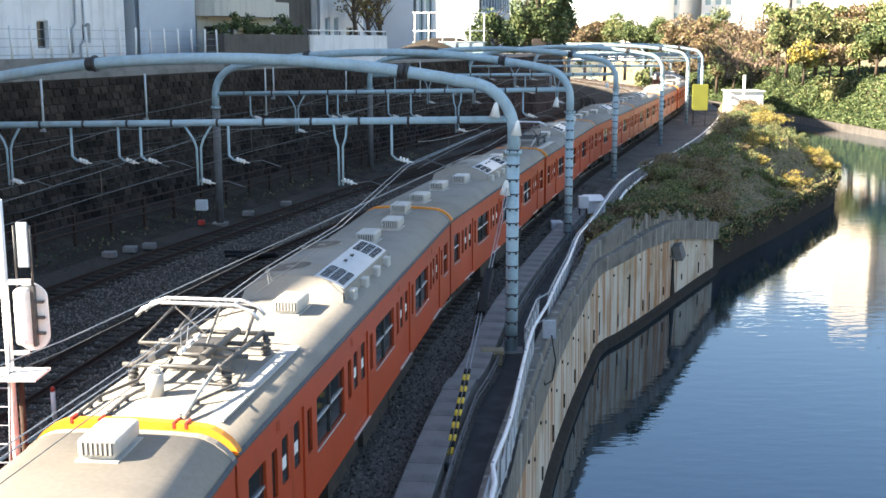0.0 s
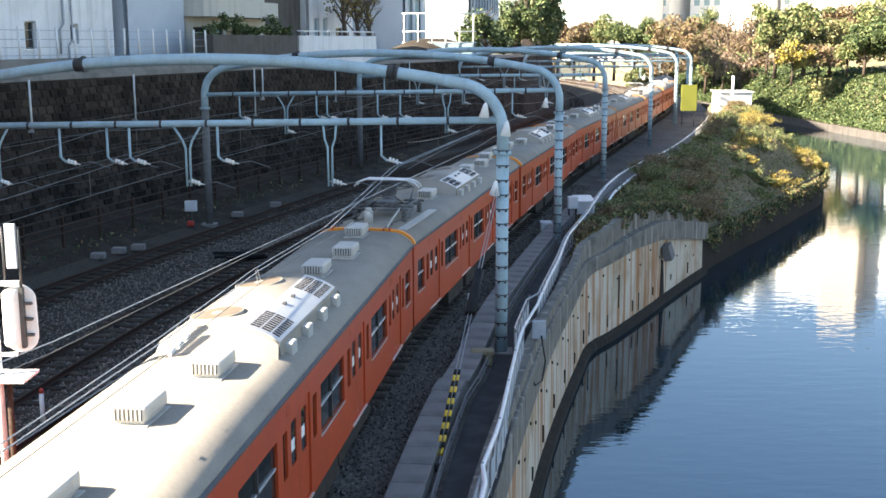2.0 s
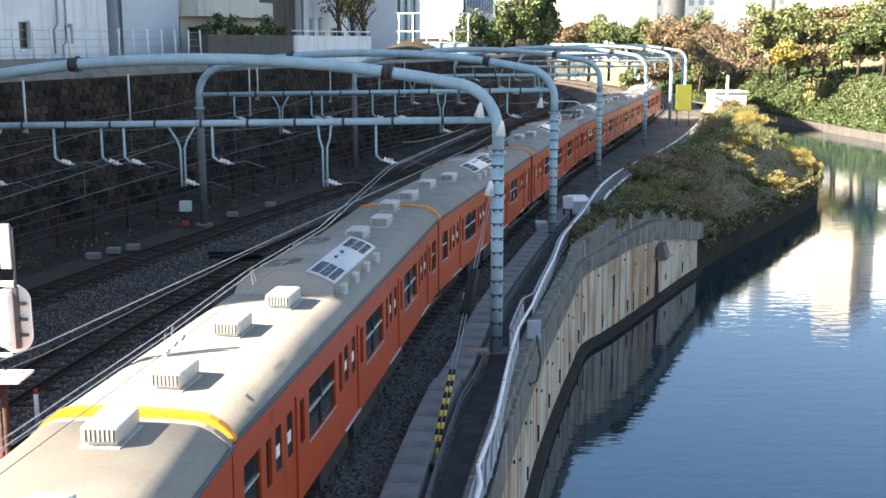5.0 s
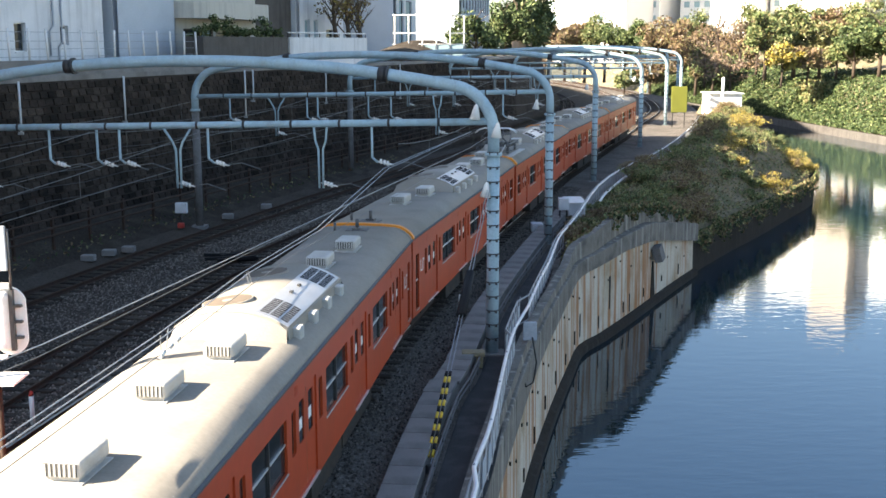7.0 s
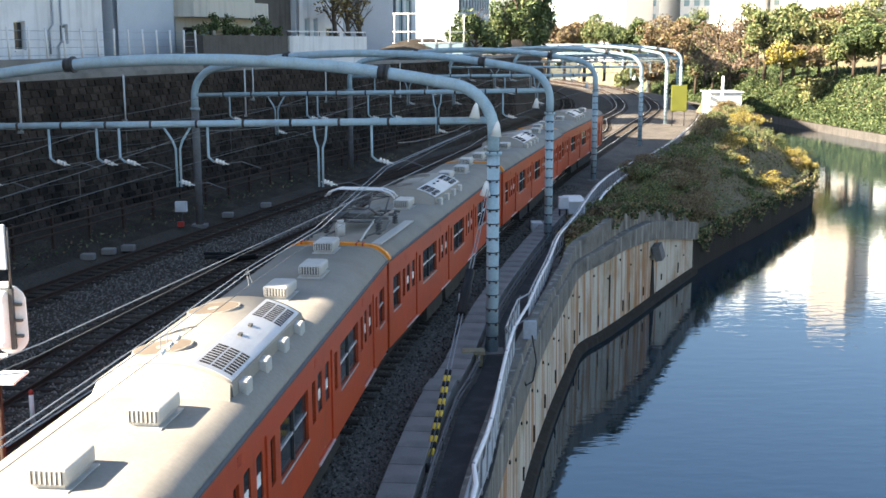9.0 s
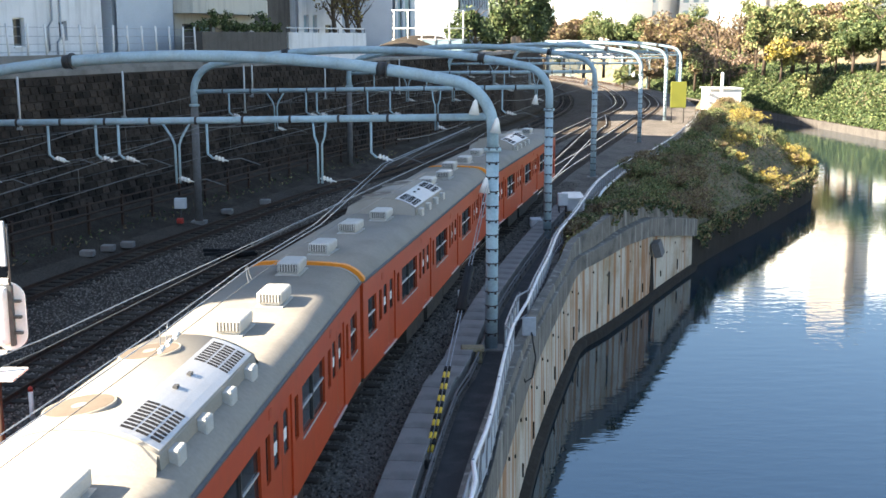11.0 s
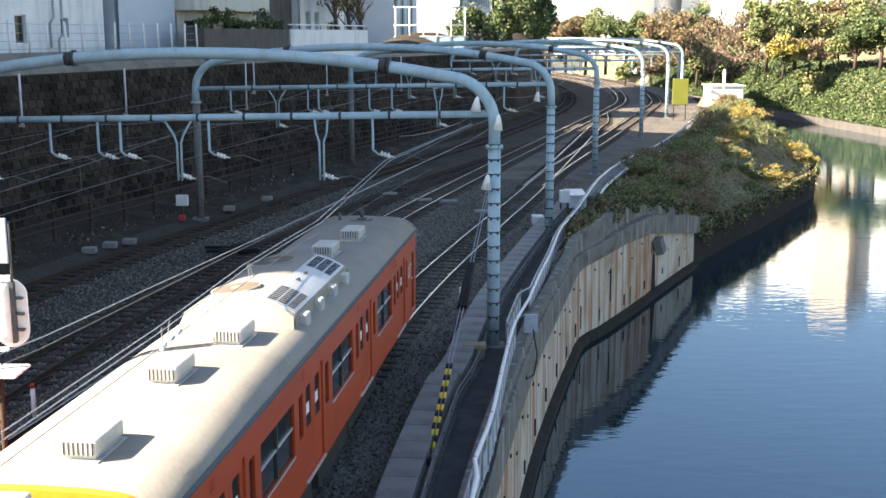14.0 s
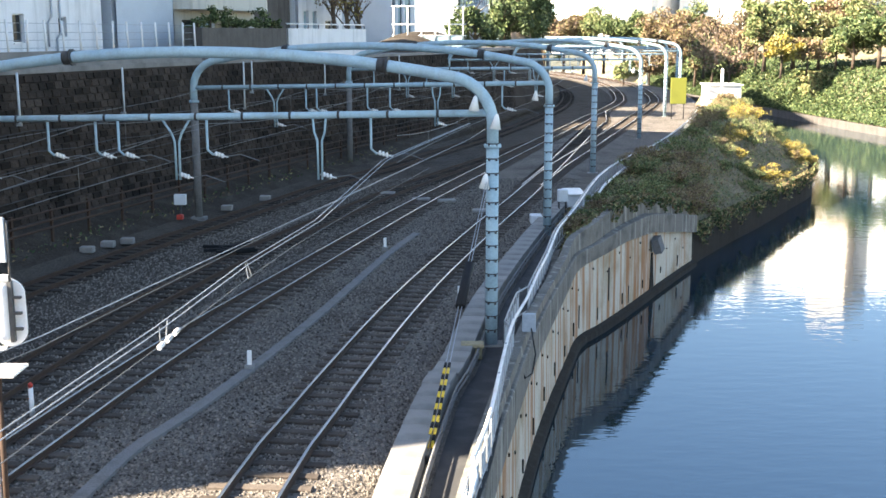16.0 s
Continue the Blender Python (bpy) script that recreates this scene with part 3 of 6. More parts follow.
# ---- lineside ----
def cable_trough():
    """Concrete cable trough with separate lids beside the near track, a low steel rail on its river side."""
    g = thing("cable_trough", "grey concrete cable trough with separate lids", "cable trough")
    path = Line([(-1.9, 8), (-1.0, 19.8), (-0.15, 27.1), (0.3, 29.2), (1.6, 37.7), (4.6, 51.6), (7.5, 63)])
    s0, s1 = path.s_at_y(9), path.s_at_y(58)
    bm = bmesh.new()
    sweep(bm, path.run(s0, s1, 1.5), [(-0.32, -0.4), (0.32, -0.4), (0.32, 0.0), (-0.32, 0.0)])
    part("channel", fix(bm), "concrete", g)
    me = bpy.data.meshes.new("lid")
    bm = bevelled(-0.36, 0.36, -0.49, 0.49, 0.0, 0.09, 0.012, 1)
    bm.to_mesh(me)
    bm.free()
    me.materials.append(M["concrete"])
    s = s0 + 0.5
    rnd = random.Random(8)
    while s < s1:
        x, y, a = path.at(s)
        o = new("lid", me)
        o.matrix_world = Matrix.Translation((x, y, 0.002 + rnd.uniform(0, 0.012))) @ Matrix.Rotation(a + rnd.uniform(-0.01, 0.01), 4, "Z")
        o.parent = g
        s += 1.0
    f = thing("pipe_rail", "low dark steel pipe rail beside the cable trough", "pipe rail")
    st = path.run(s0, path.s_at_y(55), 1.5, 0.52)
    for z in (0.02, -0.14):
        part("pipe", tube(bmesh.new(), [(x, y, z) for x, y, _ in st], 0.03, 6), "pole_concrete", f)
    for x, y, a in st[::1]:
        bm = bmesh.new()
        box(bm, -0.025, 0.025, -0.025, 0.025, -0.34, 0.05, Matrix.Translation((x, y, 0)) @ Matrix.Rotation(a, 4, "Z"))
        part("post", bm, "pole_concrete", f)
    # smooth dark walkway
    bm = bmesh.new()
    rows = []
    for k in range(60):
        y = 6 + k
        x, yy, a = path.at(path.s_at_y(min(y, 62)), 0.62)
        rows.append((x, RAILING.x_at_y(y) - 0.06 if y < 56 else max(RAILING.x_at_y(y) - 0.06, x + 0.5), y))
    vs = [[bm.verts.new((a, y, -0.318)), bm.verts.new((b, y, -0.318)), bm.verts.new((b, y, -0.5)), bm.verts.new((a, y, -0.5))] for a, b, y in rows]
    for r, q in zip(vs, vs[1:]):
        for k in range(4):
            bm.faces.new((r[k], r[(k + 1) % 4], q[(k + 1) % 4], q[k]))
    setting(part("pavement", fix(bm), "walk_tar"), "dark tarred maintenance walkway", "walkway")


def railing():
    """Lattice railing along the quay with thick white cable pipes on it."""
    g = thing("railing", "grey lattice guard railing on the river wall", "railing")
    s0, s1 = RAILING.s_at_y(7), RAILING.s_at_y(128)
    step = 0.9
    n = int((s1 - s0) / step)
    top, low = [], []
    for k in range(n):
        s = s0 + k * step
        x, y, a = RAILING.at(s, -0.12)
        kink = 0.28 if 31.0 < y < 35.0 else 0.0
        x -= kink
        m = Matrix.Translation((x, y, 0)) @ Matrix.Rotation(a, 4, "Z")
        top.append((x, y, 0.62))
        low.append((x, y, -0.18))
        if y < 75:
            bm = bmesh.new()
            box(bm, -0.02, 0.02, -0.025, 0.025, -0.34, 0.62, m)
            part("post", bm, "galv", g)
            bm = bmesh.new()
            tube(bm, [m @ Vector((0, 0.03, -0.15)), m @ Vector((0, step - 0.05, 0.58))], 0.014, 5)
            part("brace", bm, "galv", g)
        if y < 45 and k % 1 == 0:
            bm = bmesh.new()
            box(bm, -0.006, 0.006, 0.12, step - 0.2, -0.12, 0.34, m)
            part("mesh_panel", bm, "panel_grey", g)
    part("top_rail", tube(bmesh.new(), top, 0.026, 6), "galv", g)
    part("bottom_rail", tube(bmesh.new(), low, 0.02, 6), "galv", g)
    rest = bmesh.new()
    for k in range(n):
        x, y, z = low[k]
        if y >= 75:
            box(rest, x - 0.03, x + 0.03, y - 0.03, y + 0.03, -0.5, 0.62)
    tagged(part("far_post", rest, "galv", g), kind="stuff")
    c = thing("cable_pipe", "thick white cable pipe fixed along the railing", "cable pipe")
    pts = []
    for k in range(n):
        s = s0 + k * step
        x, y, a = RAILING.at(s, 0.02)
        if 31.4 < y < 33.2:
            continue
        pts.append((x - (0.16 if 20 < y < 31.4 else 0), y, 0.66 + 0.012 * math.sin(k * 1.3)))
    part("pipe", tube(bmesh.new(), pts, 0.046, 8), "white_paint", c)
    for p in pts[::3]:
        bm = bmesh.new()
        tube(bm, [(p[0], p[1], p[2] - 0.1), (p[0], p[1], p[2] + 0.07)], 0.03, 6)
        part("clamp", bm, "galv", c)
    c2 = thing("cable_pipe", "second white cable pipe beyond the bushes", "cable pipe")
    pts = [(x, y, 0.25 + 0.03 * math.sin(k)) for k, (x, y, _) in enumerate(RAILING.run(RAILING.s_at_y(60), RAILING.s_at_y(125), 1.5, 0.45))]
    part("pipe", tube(bmesh.new(), pts, 0.07, 8), "white_paint", c2)
    b = thing("junction_box", "grey cable junction box with a hanging black cable", "junction box")
    bb = bevelled(2.35, 2.75, 32.2, 32.35, 0.0, 0.55, 0.02)
    part("case", bb, "panel_grey", b)
    part("cable", tube(bmesh.new(), [(2.62, 32.2, 0.1), (2.7, 31.6, -0.5), (2.55, 30.8, -0.85), (2.3, 30.2, -0.8), (2.1, 30.0, -0.3)], 0.022, 6), "black_rubber", b)


def fence_on_wall():
    """Post-and-rail cable fence along the foot of the stone wall."""
    g = thing("rail_fence", "three-rail rusty fence along the foot of the stone wall", "fence")
    s0, s1 = TRACK_D.s_at_y(24), TRACK_D.s_at_y(110)
    st = TRACK_D.run(s0, s1, 2.6, -3.2)
    for x, y, a in st:
        bm = bmesh.new()
        box(bm, -0.05, 0.05, -0.06, 0.06, 0.2, 1.75, Matrix.Translation((x, y, 0)) @ Matrix.Rotation(a, 4, "Z"))
        part("post", bm, "rail_rust", g)
    for z, r in ((1.65, 0.035), (1.25, 0.05), (0.95, 0.05)):
        part("rail", tube(bmesh.new(), [(x + 0.08, y, z) for x, y, a in st], r, 6), "rail_rust", g)
    # white marker posts and cables up the wall face
    for yy, z0 in ((48.0, 4.9), (56.0, 4.85), (68.2, 4.3), (69.5, 5.2), (78.2, 4.6), (89.5, 4.4)):
        p = thing("wall_post", "slim pale post fixed up the stone wall", "post", group="posts on the stone wall")
        s = WALL_FOOT.s_at_y(yy)
        lo = hi = WALL_FOOT.at(s, -(z0 - 0.2) * 0.213 + 0.16)
        part("shaft", tube(bmesh.new(), [(lo[0], lo[1], z0), (hi[0], hi[1], 7.1)], 0.05, 6), "box_white", p)
        bm = bmesh.new()
        box(bm, lo[0] - 0.3, lo[0] + 0.08, lo[1] - 0.05, lo[1] + 0.05, z0 - 0.06, z0 + 0.06)
        part("bracket", bm, "galv", p)
    for k, z in enumerate((1.9, 2.5, 3.1, 3.7, 4.6)):
        c = thing("wall_cable", "thin grey cable slung along the stone wall", "cable", group="cables on the stone wall")
        pts = []
        for i, (x, y, a) in enumerate(WALL_FOOT.run(WALL_FOOT.s_at_y(30), WALL_FOOT.s_at_y(115), 1.6)):
            o = -(z - 0.2) * 0.213 + 0.17
            pts.append((x + o, y, z - 0.12 * math.sin(i / 4 * math.pi) ** 2))
        part("cable", tube(bmesh.new(), pts, 0.016, 5), "dark_steel", c)


# ---- overhead line ----
def ring(bm, p, d, r, w=0.09, n=12):
    d = Vector(d).normalized()
    tube(bm, [Vector(p) - d * w / 2, Vector(p) + d * w / 2], r, n)


def portal(right, left, arch_z, beam_r, beam_l, foot_l=0.0, rad=0.17, arms=((0.23, 1), (0.36, 0), (0.57, 1), (0.68, 0), (0.76, 1), (0.9, 0))):
    """A tubular catenary portal: two posts that bend into one arch, a straight beam, and its fittings."""
    g = thing("catenary_portal", "pale blue painted tubular steel catenary portal over the tracks", "catenary portal", group="catenary portals")
    rx, ry = right
    lx, ly = left
    span = math.hypot(lx - rx, ly - ry)
    ux, uy = (lx - rx) / span, (ly - ry) / span

    def P(u, z):
        return Vector((rx + ux * u, ry + uy * u, z))
    R = 1.35
    spring = arch_z - 0.62
    zc = spring - R - 0.05
    pts = [P(0, zc - 0.6)]
    for k in range(9):
        a = k / 8 * radians(80)
        pts.append(P(R - R * math.cos(a), zc + R * math.sin(a)))
    y0 = zc + R * math.sin(radians(80))
    for k in range(1, 16):
        f = k / 16
        pts.append(P(R * 0.83 + (span - 2 * R * 0.83) * f, y0 + (arch_z - y0) * (1 - abs(2 * f - 1) ** 2.1)))
    for k in range(8, -1, -1):
        a = k / 8 * radians(80)
        pts.append(P(span - R + R * math.cos(a), zc + R * math.sin(a)))
    pts.append(P(span, zc - 0.6))
    part("arch", tube(bmesh.new(), pts, rad, 14), "blue_paint", g)
    for u, z0 in ((0, -0.35), (span, foot_l - 0.3)):
        po = part("post", tube(bmesh.new(), [P(u, z0), P(u, zc - 0.6)], rad * 1.08, 14), "blue_paint" if u == 0 else "pole_concrete", g)
        bm = bmesh.new()
        z = z0 + 0.5
        while z < zc - 0.5 and u == 0:
            ring(bm, P(u, z), (0, 0, 1), rad * 1.13, 0.035)
            for sx in (-0.1, 0.1):
                box(bm, sx - 0.03, sx + 0.03, -rad * 1.3, -rad * 1.05, z - 0.06, z + 0.0, Matrix.Translation(P(u, 0)))
            part("step_band", bm, "dark_steel", po)
            bm = bmesh.new()
            z += 0.42
        bm.free()
        bm = bmesh.new()
        ring(bm, P(u, zc - 0.6), (0, 0, 1), rad * 1.45, 0.1)
        part("flange", bm, "blue_paint", g)
        bm = bmesh.new()
        box(bm, -0.35, 0.35, -0.35, 0.35, z0 - 0.1, z0 + 0.06, Matrix.Translation(P(u, 0)))
        part("footing", bm, "concrete", g)
    for i in (11, 21):
        bm = bmesh.new()
        ring(bm, pts[i], pts[i + 1] - pts[i - 1], rad * 1.5, 0.07, 14)
        ring(bm, pts[i] + (pts[i + 1] - pts[i]).normalized() * 0.16, pts[i + 1] - pts[i - 1], rad * 1.25, 0.22, 14)
        part("coupling", bm, "dark_steel", g)
    b0, b1 = P(0.1, beam_r), P(span - 0.1, beam_l)
    be = part("beam", tube(bmesh.new(), [b0, b1], 0.105, 10), "blue_paint", g)
    for k in range(1, 12):
        bm = bmesh.new()
        ring(bm, b0.lerp(b1, k / 12), b1 - b0, 0.125, 0.07, 10)
        part("clamp", bm, "dark_steel", be)
    # drop arms: Y-shaped hangers with ribbed insulators
    for f, forked in arms:
        q = b0.lerp(b1, f)
        hgr = bmesh.new()
        d = (b1 - b0).normalized()
        if forked:
            for sd in (-1, 1):
                tube(hgr, [q + d * (0.2 + 0.24 * (f > 0.4)) * sd - Vector((0, 0, 0.08)), q + d * 0.16 * sd - Vector((0, 0, 0.5)), q + d * 0.07 * sd - Vector((0, 0, 0.75)), q + d * 0.06 * sd - Vector((0, 0, 1.9))], 0.035, 6)
            low = q - Vector((0, 0, 1.75))
        else:
            tube(hgr, [q - Vector((0, 0, 0.05)), q - Vector((0, 0, 1.0)), q - d * 0.18 - Vector((0, 0, 1.15))], 0.04, 6)
            low = q - d * 0.15 - Vector((0, 0, 1.12))
        ho = part("drop_arm", hgr, "blue_paint", g)
        ins = bmesh.new()
        for k in range(3):
            ring(ins, low - d * (0.12 + 0.1 * k) - Vector((0, 0, 0.03 * k)), d, 0.075, 0.045, 8)
        tube(ins, [low, low - d * 0.5 - Vector((0, 0, 0.1))], 0.025, 6)
        part("insulator", ins, "porcelain", ho)
        st = bmesh.new()
        tube(st, [low - d * 0.45 - Vector((0, 0, 0.08)), low - d * 0.9 - Vector((0, 0, 0.02)), low - d * 1.5 - Vector((0, 0, 0.22))], 0.018, 5)
        part("steady_arm", st, "wire", ho)
    return g


def wires():
    """Messenger and contact wires over each track, with droppers."""
    supports = (-20, 5, 33.2, 52, 76, 101, 127, 152, 200)
    for line, off, zc, zm, two in ((TRACK_A, 0.45, 4.75, 5.55, 0), (TRACK_B, 0.0, 5.0, 5.9, 0), (TRACK_C, 0.0, 5.0, 5.9, 0), (TRACK_D, 0.0, 5.0, 5.9, 0)):
        g = thing("overhead_line", "thin copper contact wire hung from a messenger wire", "overhead wire", group="overhead lines")
        top, low, tops2 = [], [], []
        for a, b in zip(supports, supports[1:]):
            if line is TRACK_C and a > 76:
                break
            if line is TRACK_A and a < 33:
                continue
            for k in range(8):
                f = k / 8
                y = a + (b - a) * f
                x, yy, ang = line.at(line.s_at_y(y), off)
                sag = 4 * f * (1 - f)
                grow = 0.35 if y > 45 else 0.35 * max(0, (y - 18) / 27)
                low.append((x, yy, zc + grow))
                top.append((x, yy, zm + grow - 0.45 * sag))
                tops2.append((x - 0.16, yy, zm + grow - 0.45 * sag + 0.02))
        part("contact_wire", tube(bmesh.new(), low, 0.009, 5), "wire", g)
        part("messenger_wire", tube(bmesh.new(), top, 0.011, 5), "wire", g)
        if two:
            part("messenger_wire", tube(bmesh.new(), tops2, 0.011, 5), "wire", g)
        for i in range(2, len(top), 3):
            if top[i][1] < 90:
                part("dropper", tube(bmesh.new(), [top[i], low[i]], 0.007, 4), "wire", g)
    # feeder wires that cross to the near post
    f = thing("feeder_wire", "pair of twisted feeder wires running up to the portal post", "overhead wire")
    for k, dx in enumerate((0, 0.12)):
        pts = [(-4.9 + dx, 2, 5.1), (-4.35 + dx, 9, 4.97), (-3.74 + dx, 14.1, 4.94), (-3.28 + dx, 17.9, 5.0), (-2.44 + dx, 21, 5.2), (-1.45 + dx, 27, 5.7), (0.75 + dx * 0.3, 31.9, 6.2)]
        part("wire", tube(bmesh.new(), pts, 0.008, 5), "wire_bright", f)
    low = [(-4.85, 2, 4.7), (-4.3, 9, 4.69), (-3.7, 14.1, 4.68), (-3.2, 17.9, 4.75), (-2.8, 20.6, 4.78), (-1.6, 27, 4.8), (-0.4, 33, 4.8)]
    part("contact_wire", tube(bmesh.new(), low, 0.006, 5), "wire", f)
    for i, j in ((2, 2), (3, 3)):
        for e in (0.0, 0.14):
            a, b = Vector((-3.74 + 0.06, 14.1 + e * 3, 4.94)) if i == 2 else Vector((-3.22, 17.9 + e, 5.0)), Vector(low[j]) + Vector((0.02, e * 2, 0))
            part("dropper", tube(bmesh.new(), [a, b], 0.008, 5), "wire_bright", f)
    for e in (0, 0.35, 0.7):
        part("clip", tube(bmesh.new(), [(-3.7 + 0.05 * e, 14.1 + e, 4.66), (-3.68 + 0.05 * e, 14.25 + e, 4.68)], 0.035, 8), "porcelain", f)
    f = thing("feeder_wire", "bright taut pair of contact wires crossing the tracks", "overhead wire")
    part("wire", tube(bmesh.new(), [(-6.6, 6, 5.3), (-4.8, 13, 5.13), (-3.3, 24, 4.69), (1.0, 44, 4.62), (2.6, 51, 4.9)], 0.008, 5), "wire_bright", f)
    part("wire", tube(bmesh.new(), [(-6.7, 6, 5.1), (-4.85, 13, 4.98), (-3.34, 24, 4.64), (0.96, 44, 4.6)], 0.007, 5), "wire", f)


# ---- train ----
CAR_PITCH = 20.0
REAR = [(0, 194.15), (1, 182.08), (2, 170.15), (3, 158.3), (4, 146.46), (7, 111.24), (9, 88.0), (11.5, 59.36), (12.5, 48.15), (14, 31.68), (15, 21.05), (15.5, 16.0), (16.0, 10.9)]
SPEED = np.polyfit([a for a, _ in REAR], [b for _, b in REAR], 4)


def car_rows(i):
    """Poses of car i, counted from the rear, on its two bogies."""
    rows = []
    for k in range(33):
        t = k * 0.5
        mid = float(np.polyval(SPEED, t)) - CAR_PITCH * (i + 0.5)
        xa, ya, _ = TRACK_A.at(mid + 6.9)
        xb, yb, _ = TRACK_A.at(mid - 6.9)
        rows.append((t, pose((xa + xb) / 2, (ya + yb) / 2, 0, 0, 0, math.degrees(math.atan2(-(xa - xb), ya - yb)))))
    return rows


def sheet(bm, y0, y1, z0, z1, holes, x, depth, sign, corner=0.05):
    """An upright sheet with rounded openings and their reveals, in the plane x; sign tells its outer side."""
    ys = sorted({y0, y1, *[h[0] for h in holes], *[h[1] for h in holes]})
    zs = sorted({z0, z1, *[h[2] for h in holes], *[h[3] for h in holes]})
    seen = {}

    def V(px, y, z):
        k = (round(px, 4), round(y, 4), round(z, 4))
        if k not in seen:
            seen[k] = bm.verts.new((px, y, z))
        return seen[k]
    for a, b in zip(ys, ys[1:]):
        for c, d in zip(zs, zs[1:]):
            my, mz = (a + b) / 2, (c + d) / 2
            if not any(h[0] < my < h[1] and h[2] < mz < h[3] for h in holes):
                bm.faces.new((V(x, a, c), V(x, b, c), V(x, b, d), V(x, a, d)))
    xi = x - sign * depth
    for h in holes:
        c4 = ((h[0], h[2]), (h[1], h[2]), (h[1], h[3]), (h[0], h[3]))
        for (ya, za), (yb, zb) in zip(c4, c4[1:] + c4[:1]):
            bm.faces.new((V(x, ya, za), V(x, yb, zb), V(xi, yb, zb), V(xi, ya, za)))
        for ya, sy in ((h[0], 1), (h[1], -1)):
            for za, sz in ((h[2], 1), (h[3], -1)):
                bm.faces.new([bm.verts.new((x - sign * 0.003, yy, zz)) for yy, zz in ((ya, za), (ya + sy * corner, za), (ya + sy * corner * 0.3, za + sz * corner * 0.3), (ya, za + sz * corner))])


ROOF = [(1.42, 3.24), (1.385, 3.33), (1.30, 3.43), (1.18, 3.52), (1.06, 3.58), (0.95, 3.612), (0.6, 3.638), (0.0, 3.65)]
DOORS = (-7.23, -2.41, 2.41, 7.23)


def vent(c, x, y):
    v = part("roof_vent", bevelled(x - 0.25, x + 0.25, y - 0.42, y + 0.42, 3.70, 3.93, 0.05, 2), "vent", c, "pale metal roof ventilator with end grilles")
    bm = bmesh.new()
    box(bm, x - 0.27, x + 0.27, y - 0.45, y + 0.45, 3.6, 3.66)
    box(bm, x - 0.2, x + 0.2, y - 0.36, y + 0.36, 3.66, 3.71)
    part("base", bm, "vent", v)
    for sg in (-1, 1):
        bm = bmesh.new()
        box(bm, x - 0.205, x + 0.205, y + sg * 0.425 - 0.005, y + sg * 0.425 + 0.005, 3.735, 3.895)
        part("grille_back", bm, "grille_shade", v)
        bm = bmesh.new()
        for k in range(7):
            xx = x - 0.18 + k * 0.36 / 6
            box(bm, xx - 0.012, xx + 0.012, y + sg * 0.432 - 0.006, y + sg * 0.432 + 0.006, 3.74, 3.89)
        part("grille", bm, "vent", v)


